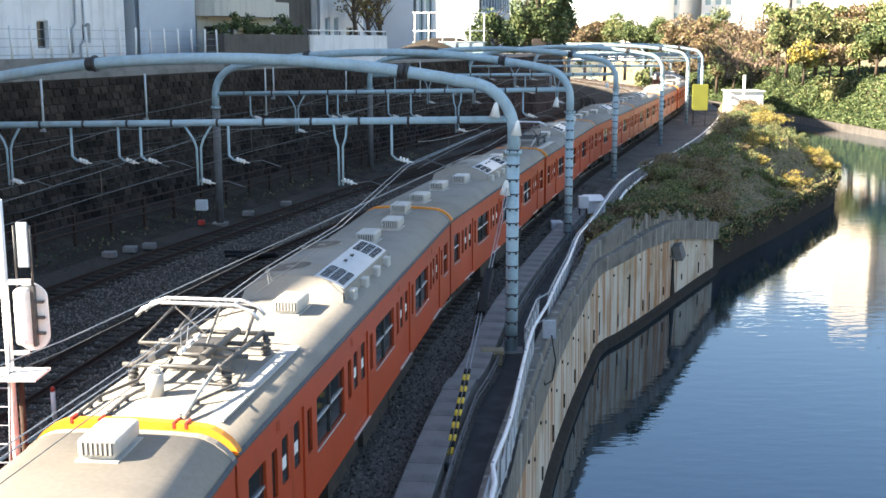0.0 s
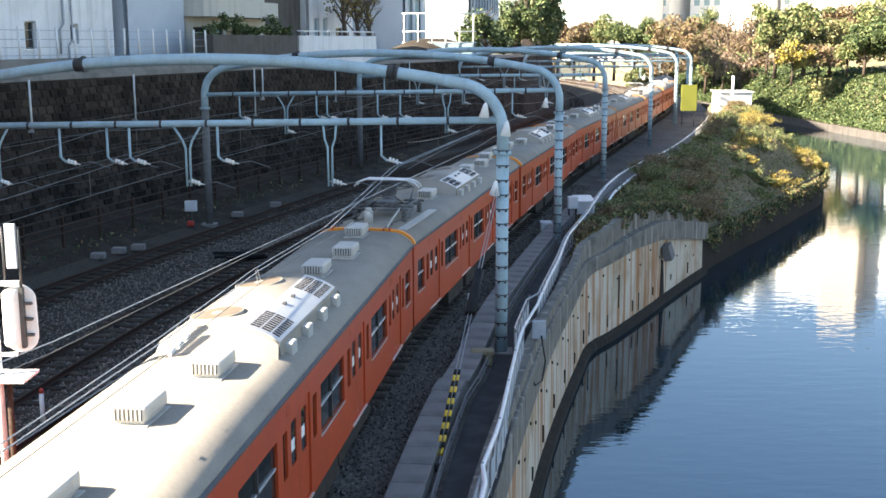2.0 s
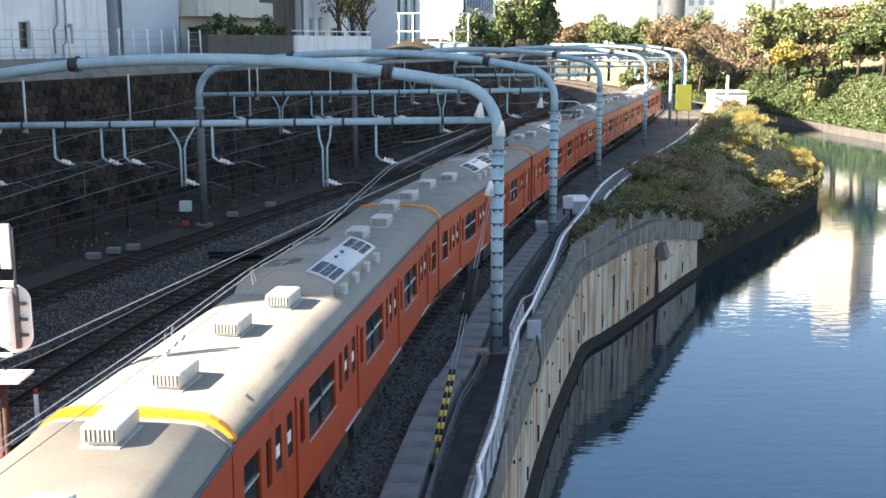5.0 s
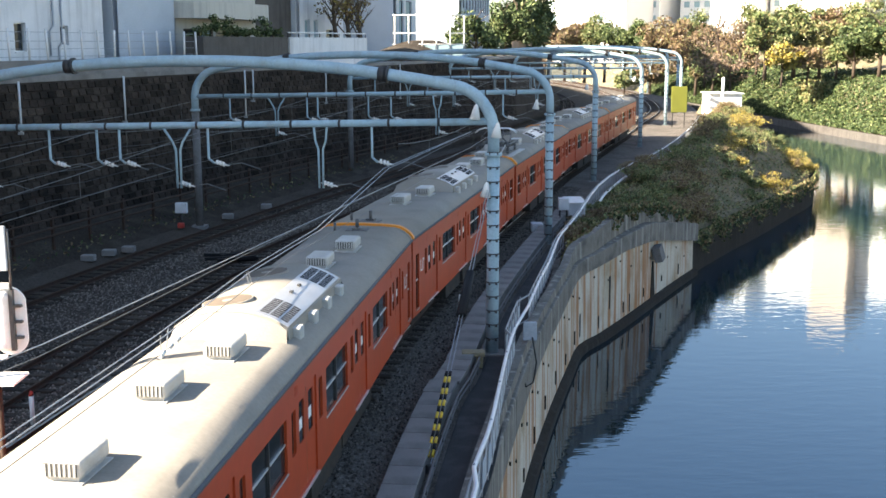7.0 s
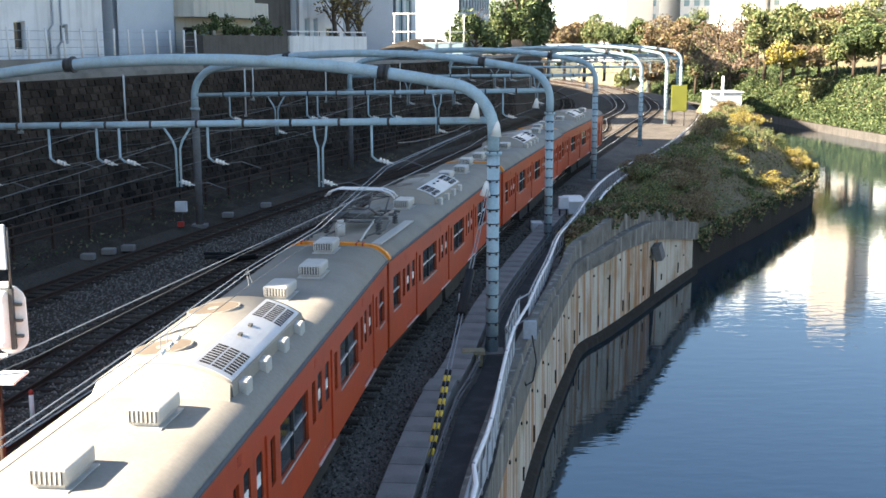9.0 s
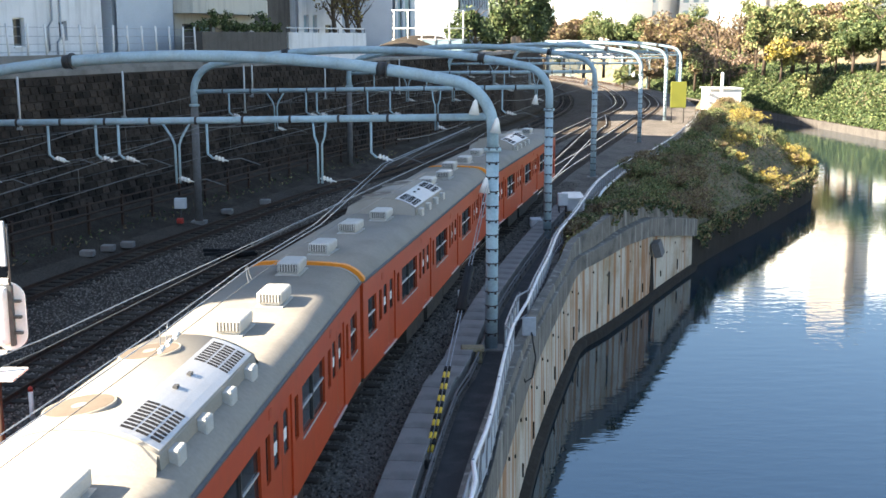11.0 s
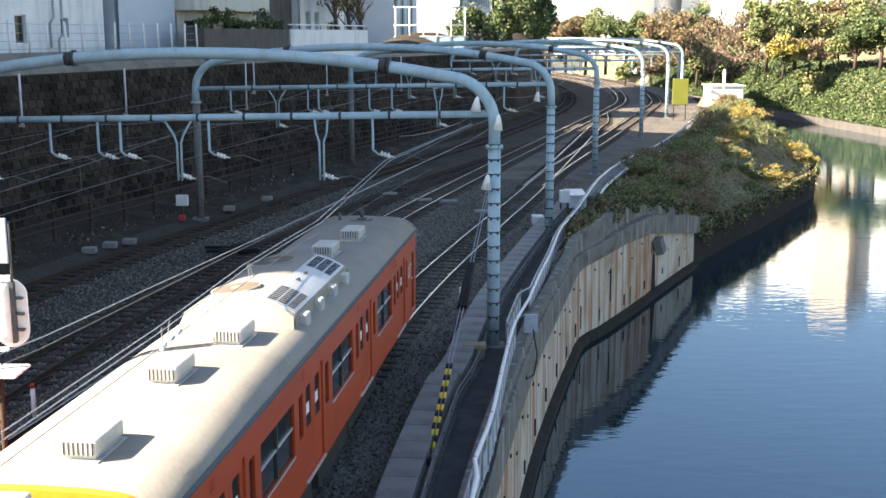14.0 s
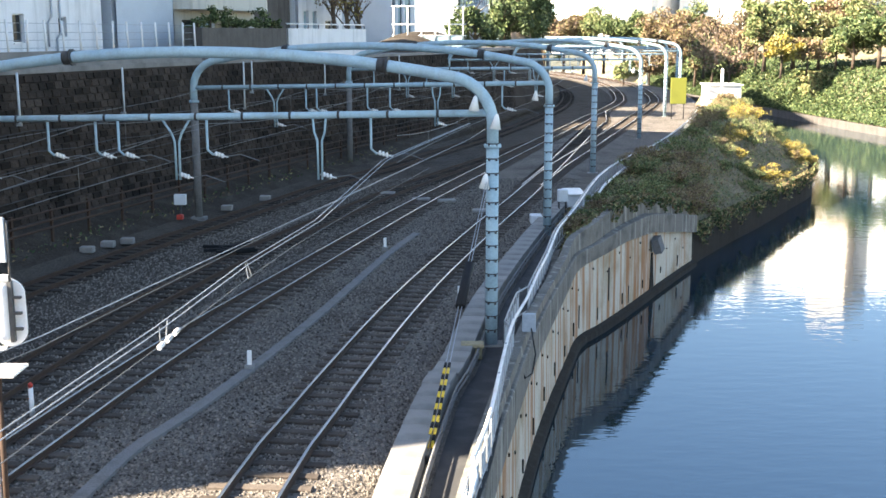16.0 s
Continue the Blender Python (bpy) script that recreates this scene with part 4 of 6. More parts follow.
def cooler(c):
    """Low arched roof cooling unit: two fan wells as dark flush discs, louvred bright side, four side boxes and sloping
    ends.
    """
    def top(x):
        return 4.08 - 0.30 * abs(x / 1.03) ** 2.3

    def arc(x0, x1, n, lift=0.0):
        return [(x0 + (x1 - x0) * k / n, top(x0 + (x1 - x0) * k / n) + lift) for k in range(n + 1)]
    bm = bmesh.new()
    sweep(bm, [(0, -2.2, 0), (0, 2.2, 0)], [(-1.05, 3.5)] + arc(-1.03, 1.03, 18) + [(1.05, 3.5)])
    fix(bm)
    for f in bm.faces:
        f.smooth = len(f.verts) == 4 and abs(f.normal.z) > 0.5
    u = part("cooling_unit", bm, "cooler", c, "arched cream roof cooling unit with two fan wells")
    bm = bmesh.new()
    sweep(bm, [(0, -2.1, 0), (0, 2.1, 0)], arc(0.40, 1.0, 6, 0.014) + arc(1.0, 0.40, 6, -0.05))
    part("side_panel", fix(bm), "cooler_bright", u, "bright metal side panel")
    for y in (-1.28, 1.28):
        tilt = Matrix.Translation((-0.33, y, top(-0.33))) @ Matrix.Rotation(-0.13, 4, "Y")
        bm = bmesh.new()
        tube(bm, [(0, 0, -0.1), (0, 0, 0.004)], 0.47, 28)
        bmesh.ops.transform(bm, matrix=tilt, verts=bm.verts[:])
        part("fan_ring", bm, "cooler", u)
        bm = bmesh.new()
        tube(bm, [(0, 0, -0.1), (0, 0, 0.008)], 0.44, 28)
        bmesh.ops.transform(bm, matrix=tilt, verts=bm.verts[:])
        # flat brown disc; the shade inside the well is in its colour
        part("fan_well", bm, "fan_dirt", u, "brown disc darkened as a sunk fan well")
        bm = bmesh.new()
        tube(bm, [(0, 0, 0.0), (0, 0, 0.014)], 0.1, 12)
        bmesh.ops.transform(bm, matrix=tilt, verts=bm.verts[:])
        part("fan_hub", bm, "cooler", u)
    for y in (-1.45, 1.45):
        bm = bmesh.new()
        for x0, x1 in ((0.46, 0.62), (0.65, 0.80), (0.83, 0.95)):
            slope = math.atan2(top(x0) - top(x1), x1 - x0)
            m = Matrix.Translation((x0, 0, top(x0) + 0.014)) @ Matrix.Rotation(slope, 4, "Y")
            for k in range(9):
                box(bm, 0.0, (x1 - x0) / math.cos(slope), y - 0.5 + 0.115 * k, y - 0.435 + 0.115 * k, -0.01, 0.006, m)
        part("louvre", bm, "slot", u)
    for x, y in ((0.6, -0.28), (0.6, 0.32)):
        bm = bmesh.new()
        box(bm, x - 0.03, x + 0.03, y - 0.06, y + 0.06, top(x) - 0.01, top(x) + 0.05)
        part("catch", bm, "panto", u)
    for y in (-1.75, -0.62, 0.55, 1.7):
        part("side_box", bevelled(1.0, 1.17, y - 0.15, y + 0.15, 3.44, 3.74, 0.02, 1), "vent", u)
    for sg in (-1, 1):
        bm = bmesh.new()
        hi = [bm.verts.new((x, sg * 2.19, z - 0.005)) for x, z in arc(-1.0, 1.0, 14)]
        lo = [bm.verts.new((x * 1.06, sg * (2.55 - 0.12 * abs(x)), 3.63 - 0.09 * x ** 4)) for x, z in arc(-1.0, 1.0, 14)]
        for k in range(14):
            bm.faces.new((hi[k], hi[k + 1], lo[k + 1], lo[k])).smooth = True
        part("end_ramp", fix(bm), "cooler", u)


def pantograph(c, y):
    g = part("pantograph", bmesh.new(), "panto", c, "grey diamond pantograph with its bow raised")
    bm = bmesh.new()
    for x in (-0.65, 0.65):
        tube(bm, [(x, y - 1.05, 3.98), (x, y + 1.05, 3.98)], 0.045, 6)
    for yy in (-1.0, -0.35, 0.35, 1.0):
        tube(bm, [(-0.85, y + yy, 3.97), (0.85, y + yy, 3.97)], 0.04, 6)
    box(bm, -0.3, 0.3, y - 0.3, y + 0.3, 3.92, 4.08)
    tube(bm, [(-0.45, y - 0.9, 4.05), (-0.45, y + 0.9, 4.05)], 0.07, 8)
    tube(bm, [(0.3, y - 0.8, 4.06), (0.3, y + 0.8, 4.06)], 0.06, 8)
    part("base_frame", bm, "panto", g)
    for x in (-0.72, 0.72):
        for yy in (-0.95, 0.95):
            ins = bmesh.new()
            for k in range(4):
                ring(ins, (x, y + yy, 3.66 + 0.07 * k), (0, 0, 1), 0.085, 0.035, 8)
            tube(ins, [(x, y + yy, 3.55), (x, y + yy, 3.95)], 0.05, 8)
            part("insulator", ins, "panto", g)
    for sg in (-1, 1):
        bm = bmesh.new()
        for x in (-0.6, 0.6):
            tube(bm, [(x, y + sg * 0.25, 4.03), (x * 0.85, y + sg * 1.15, 4.36)], 0.028, 6)
            tube(bm, [(x * 0.85, y + sg * 1.15, 4.36), (x * 0.6, y + sg * 0.1, 4.68)], 0.02, 6)
        tube(bm, [(-0.51, y + sg * 1.15, 4.36), (0.51, y + sg * 1.15, 4.36)], 0.024, 6)
        tube(bm, [(-0.5, y + sg * 0.6, 4.18), (0.42, y + sg * 1.1, 4.35)], 0.014, 5)
        tube(bm, [(0.48, y + sg * 0.95, 4.42), (-0.36, y + sg * 0.15, 4.66)], 0.012, 5)
        part("arm", bm, "panto", g)
    bm = bmesh.new()
    for yy in (-0.16, 0.16):
        tube(bm, [(-0.98, y + yy, 4.5), (-0.86, y + yy, 4.63), (-0.6, y + yy, 4.72), (0.6, y + yy, 4.72), (0.86, y + yy, 4.63), (0.98, y + yy, 4.5)], 0.03, 6)
    for x in (-0.55, 0.55):
        tube(bm, [(x, y - 0.16, 4.7), (x, y + 0.16, 4.7)], 0.018, 5)
    part("bow", bm, "alu", g)
    # roof wiring, arrester and walk boards
    bm = bmesh.new()
    tube(bm, [(-0.2, y - 1.4, 3.64), (-0.2, y - 1.4, 3.98)], 0.13, 10)
    tube(bm, [(-0.2, y - 1.4, 3.98), (-0.2, y - 1.4, 4.06)], 0.09, 10)
    part("arrester", bm, "vent", c, "pale grey surge arrester cylinder on the roof")
    for x0, x1 in ((-0.9, -0.55), (-0.5, -0.25), (0.55, 0.95)):
        bm = bmesh.new()
        tube(bm, [(x0, y - 2.4, 3.66), (x0, y - 1.7, 3.7), (x1, y - 1.2, 3.8), (x1, y - 0.6, 3.95)], 0.025, 6)
        for k in range(3):
            tube(bm, [(x0, y - 2.3 + 0.3 * k, 3.58), (x0, y - 2.3 + 0.3 * k, 3.7)], 0.035, 6)
        part("roof_cable", bm, "panto", c)
    for x in (-0.9, -0.5, 0.55, 0.72):
        bm = bmesh.new()
        box(bm, x - 0.018, x + 0.018, -9.88, -9.7, 3.6, 3.685)
        part("cable_clamp", bm, "red_paint", c, "small red cable clamp")
    bm = bmesh.new()
    tube(bm, [(0.62, -9.7, 3.70), (0.62, y - 1.9, 3.84), (0.6, y - 0.9, 4.0)], 0.03, 6)
    part("roof_conduit", bm, "vent", c, "pale conduit along the roof")
    for x in (0.98,):
        bm = bmesh.new()
        box(bm, x - 0.13, x + 0.13, y - 2.2, y + 1.6, 3.585, 3.62)
        for k in range(6):
            box(bm, x - 0.11, x + 0.11, y - 2.1 + k * 0.7, y - 2.02 + k * 0.7, 3.5, 3.59)
        part("walk_board", bm, "vent", c)


def car(kind):
    """One carriage; kind: plain, panto, cab_far or cab_near (which end holds the driver's cab)."""
    c = thing("railway_carriage", "vermilion orange commuter railway carriage with weathered grey roof", "train carriage", group="carriages of the train")
    L = 9.86
    body = bmesh.new()
    for sg in (1, -1):
        holes = []
        large, pocket = [], []
        for d in DOORS:
            holes.append((d - 0.65, d + 0.65, 1.08, 2.88))
            for s2 in (-1, 1):
                e = d + s2 * 0.98
                pocket.append((e - 0.14, e + 0.14, 1.95, 2.72))
        for m in (-4.82, 0.0, 4.82):
            large.append((m - 0.98, m + 0.98, 1.82, 2.74))
        ends = []
        for s2, cab in ((-1, kind == "cab_near"), (1, kind == "cab_far")):
            if cab:
                ends.append(tuple(sorted((s2 * 9.1, s2 * 9.5))) + (1.15, 2.75))
            else:
                ends.append(tuple(sorted((s2 * 8.62, s2 * 9.42))) + (1.85, 2.74))
        sheet(body, -L, L, 0.98, 3.26, holes + large + pocket + ends, sg * 1.4, 0.05, sg)
        for h in large + ends:
            bm = bmesh.new()
            box(bm, sg * 1.335, sg * 1.345, h[0] - 0.01, h[1] + 0.01, h[2] - 0.01, h[3] + 0.01)
            w = part("window", bm, "glass_dark", c)
            fr = bmesh.new()
            zc, yc = (h[2] + h[3]) / 2 + 0.02, (h[0] + h[1]) / 2
            box(fr, sg * 1.35, sg * 1.372, h[0], h[1], zc - 0.018, zc + 0.018)
            part("sash_bar", fr, "alu", w)
            if h in large:
                fr = bmesh.new()
                box(fr, sg * 1.345, sg * 1.38, yc - 0.03, yc + 0.03, h[2], h[3])
                part("mullion", fr, "dark_steel", w)
            fr = bmesh.new()
            box(fr, sg * 1.395, sg * 1.415, h[0] - 0.02, h[1] + 0.02, h[2] - 0.035, h[2] - 0.008)
            part("window_sill", fr, "vent", w)
        for h in pocket:
            bm = bmesh.new()
            box(bm, sg * 1.335, sg * 1.345, h[0] - 0.01, h[1] + 0.01, h[2] - 0.01, h[3] + 0.01)
            part("pocket_window", bm, "glass_dark", c)
        for d in DOORS:
            for s2 in (-1, 1):
                a, b = sorted((d + s2 * 0.008, d + s2 * 0.65))
                m = (a + b) / 2
                bm = bmesh.new()
                sheet(bm, a, b, 1.08, 2.88, [(m - 0.17, m + 0.17, 1.95, 2.70)], sg * 1.365, 0.02, sg, 0.07)
                lf = part("door_leaf", fix(bm), "orange", c)
                bm = bmesh.new()
                box(bm, sg * 1.335, sg * 1.344, m - 0.18, m + 0.18, 1.94, 2.71)
                part("pane", bm, "glass_dark", lf)
                bm = bmesh.new()
                box(bm, sg * 1.345, sg * 1.35, m - 0.12, m + 0.1, 2.18, 2.38)
                part("sticker", bm, "white_paint", lf)
            bm = bmesh.new()
            box(bm, sg * 1.33, sg * 1.36, d - 0.65, d + 0.65, 1.06, 1.1)
            box(bm, sg * 1.40, sg * 1.435, d - 0.7, d + 0.7, 1.02, 1.05)
            part("door_sill", bm, "alu", c)
        for y in (-8.0, -3.2, 1.6, 6.4):           # small raised side fittings
            bm = bmesh.new()
            for k in range(4):
                box(bm, sg * 1.40, sg * 1.412, y - 0.09, y + 0.09, 2.94 + 0.045 * k, 2.955 + 0.045 * k)
            part("side_louvre", bm, "orange", c)
    part("body", fix(body), "orange", c)
    bm = bmesh.new()
    box(bm, -1.33, 1.33, -L + 0.02, L - 0.02, 0.98, 1.12)
    box(bm, -0.02, 0.02, -L + 0.1, L - 0.1, 1.12, 3.3)
    part("interior", bm, "interior", c)
    bm = bmesh.new()
    prof = ROOF + [(-x, z) for x, z in ROOF[-2::-1]]
    sweep(bm, [(0, -L, 0), (0, -L / 2, 0), (0, 0, 0), (0, L / 2, 0), (0, L, 0)], prof)
    fix(bm)
    for f in bm.faces:
        f.smooth = len(f.verts) == 4
    part("roof", bm, "roof", c, "weathered grey roof with dark stains")
    for sg in (-1, 1):
        bm = bmesh.new()
        sweep(bm, [(0, -L, 0), (0, L, 0)], [(sg * 1.40, 3.235), (sg * 1.445, 3.24), (sg * 1.45, 3.285), (sg * 1.405, 3.3)])
        part("gutter", fix(bm), "roof_edge", c)
        # end bands round the roof; the near one paints the sunlit end wall
        bm = bmesh.new()
        lift = [(x * 1.008 + math.copysign(0.008, x) * (x != 0), z + (0.03 if sg < 0 else 0.006)) for x, z in prof]
        y0, y1 = sorted((sg * (L + 0.012), sg * (L - 0.13)))
        sweep(bm, [(0, y0, 0), (0, y1, 0)], lift)
        part("roof_end_band", fix(bm), "orange_edge" if sg < 0 else "roof", c, "orange end wall edge with sunlight in its colour" if sg < 0 else "")
        # end wall with gangway
        bm = bmesh.new()
        y0, y1 = sorted((sg * (L - 0.04), sg * (L + 0.0)))
        box(bm, -1.39, 1.39, y0, y1, 0.98, 3.3)
        part("end_wall", bm, "orange", c)
        cab = (sg > 0 and kind == "cab_far") or (sg < 0 and kind == "cab_near")
        if not cab:
            bm = bevelled(-0.5, 0.5, min(sg * L, sg * (L + 0.25)), max(sg * L, sg * (L + 0.25)), 1.0, 3.05, 0.03, 1)
            part("gangway", bm, "black_rubber", c)
        else:
            bm = bmesh.new()
            y0, y1 = sorted((sg * (L + 0.002), sg * (L + 0.02)))
            box(bm, -1.2, 1.2, y0, y1, 1.95, 2.95)
            part("windscreen", bm, "glass_dark", c, "dark windscreen band of the driver's cab")
            for x in (-0.75, 0.75):
                bm = bmesh.new()
                tube(bm, [(x, sg * L, 1.5), (x, sg * (L + 0.05), 1.5)], 0.13, 12)
                part("headlight", bm, "alu", c)
            bm = bmesh.new()
            yb = sg * 9.2
            box(bm, -0.12, 0.12, yb - 0.12, yb + 0.12, 3.6, 3.72)
            tube(bm, [(0, yb, 3.7), (0, yb, 3.95)], 0.05, 8)
            tube(bm, [(-0.6, yb - sg * 0.1, 3.6), (-0.6, yb - sg * 0.1, 3.85)], 0.04, 8)
            box(bm, -0.3, 0.3, yb - 0.2, yb + 0.2, 3.6, 3.66)
            part("antenna", bm, "panto", c, "small grey roof antenna and whistle")
            # white company mark as plain bars
            for s3 in (1, -1):
                bm = bmesh.new()
                yk = sg * 8.72
                box(bm, s3 * 1.401, s3 * 1.405, yk - 0.2, yk - 0.14, 2.15, 2.5)
                box(bm, s3 * 1.401, s3 * 1.405, yk - 0.2, yk + 0.02, 2.15, 2.21)
                box(bm, s3 * 1.401, s3 * 1.405, yk + 0.06, yk + 0.12, 2.15, 2.5)
                box(bm, s3 * 1.401, s3 * 1.405, yk + 0.06, yk + 0.26, 2.44, 2.5)
                part("company_mark", bm, "white_paint", c)
    cooler(c)
    spots = ((-8.52, 0.08), (-5.52, -0.03), (-3.37, 0.28), (4.13, 0.14), (6.28, 0.34), (9.13, 0.03))       # along, across
    keep = {"plain": range(6), "panto": (2, 3, 4, 5), "cab_far": range(5), "cab_near": range(1, 6)}[kind]
    for k in keep:
        vent(c, spots[k][1], spots[k][0])
    if kind == "panto":
        pantograph(c, -7.3)
    bm = bmesh.new()
    for a, b, x0, x1 in ((-4.6, -2.2, 0.35, 1.25), (-1.8, 0.8, 0.5, 1.28), (1.2, 4.5, 0.3, 1.22), (-4.0, 4.0, -1.2, -0.4)):
        box(bm, x0, x1, a, b, 0.38, 0.98)
    box(bm, -1.1, 1.1, -9.5, 9.5, 0.84, 0.99)
    part("underframe", bm, "underframe", c)
    for y in (-6.9, 6.9):
        bm = bmesh.new()
        for x in (-0.9, 0.9):
            box(bm, x - 0.08, x + 0.08, y - 1.5, y + 1.5, 0.42, 0.62)
            box(bm, x - 0.12, x + 0.12, y - 0.35, y + 0.35, 0.5, 0.85)
        bg = part("bogie", bm, "underframe", c)
        for yy in (-1.05, 1.05):
            bm = bmesh.new()
            for x in (-0.56, 0.56):
                tube(bm, [(x - 0.06, y + yy, 0.433), (x + 0.06, y + yy, 0.433)], 0.43, 18)
            tube(bm, [(-0.6, y + yy, 0.433), (0.6, y + yy, 0.433)], 0.07, 8)
            part("wheelset", bm, "rail_rust", bg)
    return c


def train():
    kinds = ["cab_far", "plain", "panto", "cab_near", "cab_far", "plain", "panto", "plain", "panto", "cab_near"]
    first, cars = {}, []
    for k in kinds:
        if k not in first:
            first[k] = car(k)
            cars.append(first[k])
        else:
            cars.append(copy_thing(first[k], Matrix()))
    return cars


# ---- lineside things ----
def signal():
    m = (-6.92, 16.8)
    g = thing("railway_signal", "white-painted railway signal on a steel mast with ladder", "railway signal")
    x, y = m
    part("mast", tube(bmesh.new(), [(x - 0.17, y, -0.2), (x - 0.17, y, 6.3)], 0.06, 10), "white_paint", g)
    bm = bmesh.new()
    pts = []
    for k in range(24):
        a = 2 * math.pi * k / 24
        pts.append((0.27 * math.cos(a), 0.27 * math.sin(a) + (0.27 if math.sin(a) > 0 else -0.27)))
    f0 = [bm.verts.new((x + 0.2 + u, y + 0.05, 4.45 + v)) for u, v in pts]
    f1 = [bm.verts.new((x + 0.2 + u, y + 0.09, 4.45 + v)) for u, v in pts]
    bm.faces.new(f0)
    bm.faces.new(f1[::-1])
    for k in range(24):
        bm.faces.new((f0[k], f0[(k + 1) % 24], f1[(k + 1) % 24], f1[k]))
    part("backplate", fix(bm), "white_paint", g, "white oval signal backplate")
    part("lamp_case", bevelled(x + 0.0, x + 0.24, y - 0.16, y + 0.05, 4.03, 4.93, 0.06, 3), "white_paint", g)
    bm = bmesh.new()
    for z in (4.2, 4.45, 4.7):
        box(bm, x + 0.24, x + 0.42, y - 0.02, y + 0.045, z - 0.02, z + 0.02)
    box(bm, x + 0.24, x + 0.30, y - 0.05, y + 0.045, 4.0, 4.95)
    part("bracket", bm, "panto", g)
    bm = bmesh.new()
    box(bm, x - 0.2, x + 0.25, y - 0.03, y + 0.03, 4.98, 5.06)
    part("upper_arm", bm, "white_paint", g)
    bm = bmesh.new()
    box(bm, x - 0.2, x + 0.15, y - 0.03, y + 0.03, 3.86, 3.92)
    part("lower_arm", bm, "white_paint", g)
    part("number_plate", bevelled(x + 0.08, x + 0.25, y - 0.03, y + 0.02, 5.25, 5.95, 0.01, 1), "panel_grey", g, "grey upright plate on the signal")
    bm = bmesh.new()
    for xx in (x + 0.02, x + 0.27):
        tube(bm, [(xx, y + 0.02, 4.9), (xx, y + 0.02, 5.9)], 0.018, 6)
    part("plate_stay", bm, "panto", g)
    bm = bmesh.new()
    box(bm, x - 0.7, x + 0.35, y - 0.35, y + 0.3, 3.52, 3.56)
    part("platform", bm, "white_paint", g)
    bm = bmesh.new()
    for xx in (-0.12, 0.1):
        tube(bm, [(x - 0.35 + xx, y - 0.4, -0.2), (x - 0.15 + xx, y - 0.25, 4.3)], 0.02, 6)
    for k in range(14):
        z = 0.1 + 0.3 * k
        u = (z + 0.2) / 4.5 * 0.2
        tube(bm, [(x - 0.47 + u, y - 0.4 + u * 0.75, z), (x - 0.25 + u, y - 0.4 + u * 0.75, z)], 0.012, 5)
    part("ladder", bm, "galv", g)
    part("stay", tube(bmesh.new(), [(x - 0.02, y, 3.5), (x - 0.05, y, -0.2)], 0.05, 8), "rail_rust", g)


def small_lineside():
    s = thing("marker_stake", "white stake with a red rounded top beside the rail", "marker stake")
    part("shaft", tube(bmesh.new(), [(-9.75, 25.4, -0.22), (-9.75, 25.4, 0.5)], 0.055, 10), "white_paint", s)
    part("cap", tube(bmesh.new(), [(-9.75, 25.4, 0.5), (-9.75, 25.4, 0.58), (-9.75, 25.4, 0.62)], [0.06, 0.055, 0.02], 10), "red_paint", s)
    for x, y in ((-5.2, 29.0), (-2.42, 46.0), (0.55, 36.8)):
        p = thing("distance_post", "small white marker post on a concrete block", "marker post", group="white marker posts")
        part("post", bevelled(x - 0.06, x + 0.06, y - 0.04, y + 0.04, -0.05, 0.36, 0.015, 1), "white_paint", p)
        part("block", bevelled(x - 0.13, x + 0.13, y - 0.12, y + 0.12, -0.25, -0.03, 0.02, 1), "concrete", p)
    c = thing("conduit", "flat grey concrete conduit laid in the ballast", "conduit")
    path = Line([(-7.4, 17.5), (-7.06, 20.4), (-6.7, 23.2), (-6.1, 25.2), (-5.32, 28.4), (-4.04, 34.7), (-2.38, 44.4), (-1.2, 50)])
    st = path.run(0, path.s[-1] - path.s[0], 1.0) if path.s[0] == 0 else path.run(path.s[0], path.s[-1], 1.0)
    for a, b in zip(st, st[1:]):
        bm = bmesh.new()
        sweep(bm, [a, (b[0] * 0.985 + a[0] * 0.015, b[1] * 0.985 + a[1] * 0.015, b[2])], [(-0.17, -0.26), (0.17, -0.26), (0.16, -0.125), (-0.16, -0.125)])
        part("slab", fix(bm), "pole_concrete", c)
    # guy wires with black sleeves and striped guards
    for k, dx in enumerate((0.0, 0.22)):
        g = thing("guy_wire", "steel guy wire with black sleeve and striped lower guard", "guy wire", group="guy wires of the near post")
        a, b = Vector((1.25 + dx * 0.3, 31.75, 4.6)), Vector((-0.42 + dx * 0.45, 22.6, -0.3))
        part("wire", tube(bmesh.new(), [a, b], 0.012, 5), "galv", g)
        part("sleeve", tube(bmesh.new(), [a.lerp(b, 0.36), a.lerp(b, 0.52)], 0.085, 10), "black_rubber", g)
        n = 14
        for i in range(n):
            u0, u1 = 0.71 + 0.25 * i / n, 0.71 + 0.25 * (i + 1) / n
            part("guard_band", tube(bmesh.new(), [a.lerp(b, u0), a.lerp(b, u1)], 0.036, 8), "yellow_paint" if i % 2 else "black_rubber", g)
        part("anchor", tube(bmesh.new(), [b + Vector((0, 0, -0.1)), b + Vector((0, 0, 0.15))], 0.06, 6), "dark_steel", g)
    h = thing("insulator_hood", "white conical insulator hood on the portal post", "insulator", group="insulator hoods")
    part("hood", tube(bmesh.new(), [(1.18, 31.75, 4.35), (1.22, 31.75, 4.72), (1.23, 31.75, 4.78)], [0.16, 0.06, 0.02], 12), "porcelain", h)
    for x, y, z in ((4.1, 50.0, 6.0), (9.3, 73.6, 5.9), (1.5, 31.7, 6.25), (0.9, 31.9, 6.75), (16.6, 98.6, 5.6)):
        h2 = copy_thing(h, Matrix.Translation((x - 1.2, y - 31.75, z - 4.55)))
    t = thing("trestle", "weathered yellowish timber trestle on the walkway", "trestle")
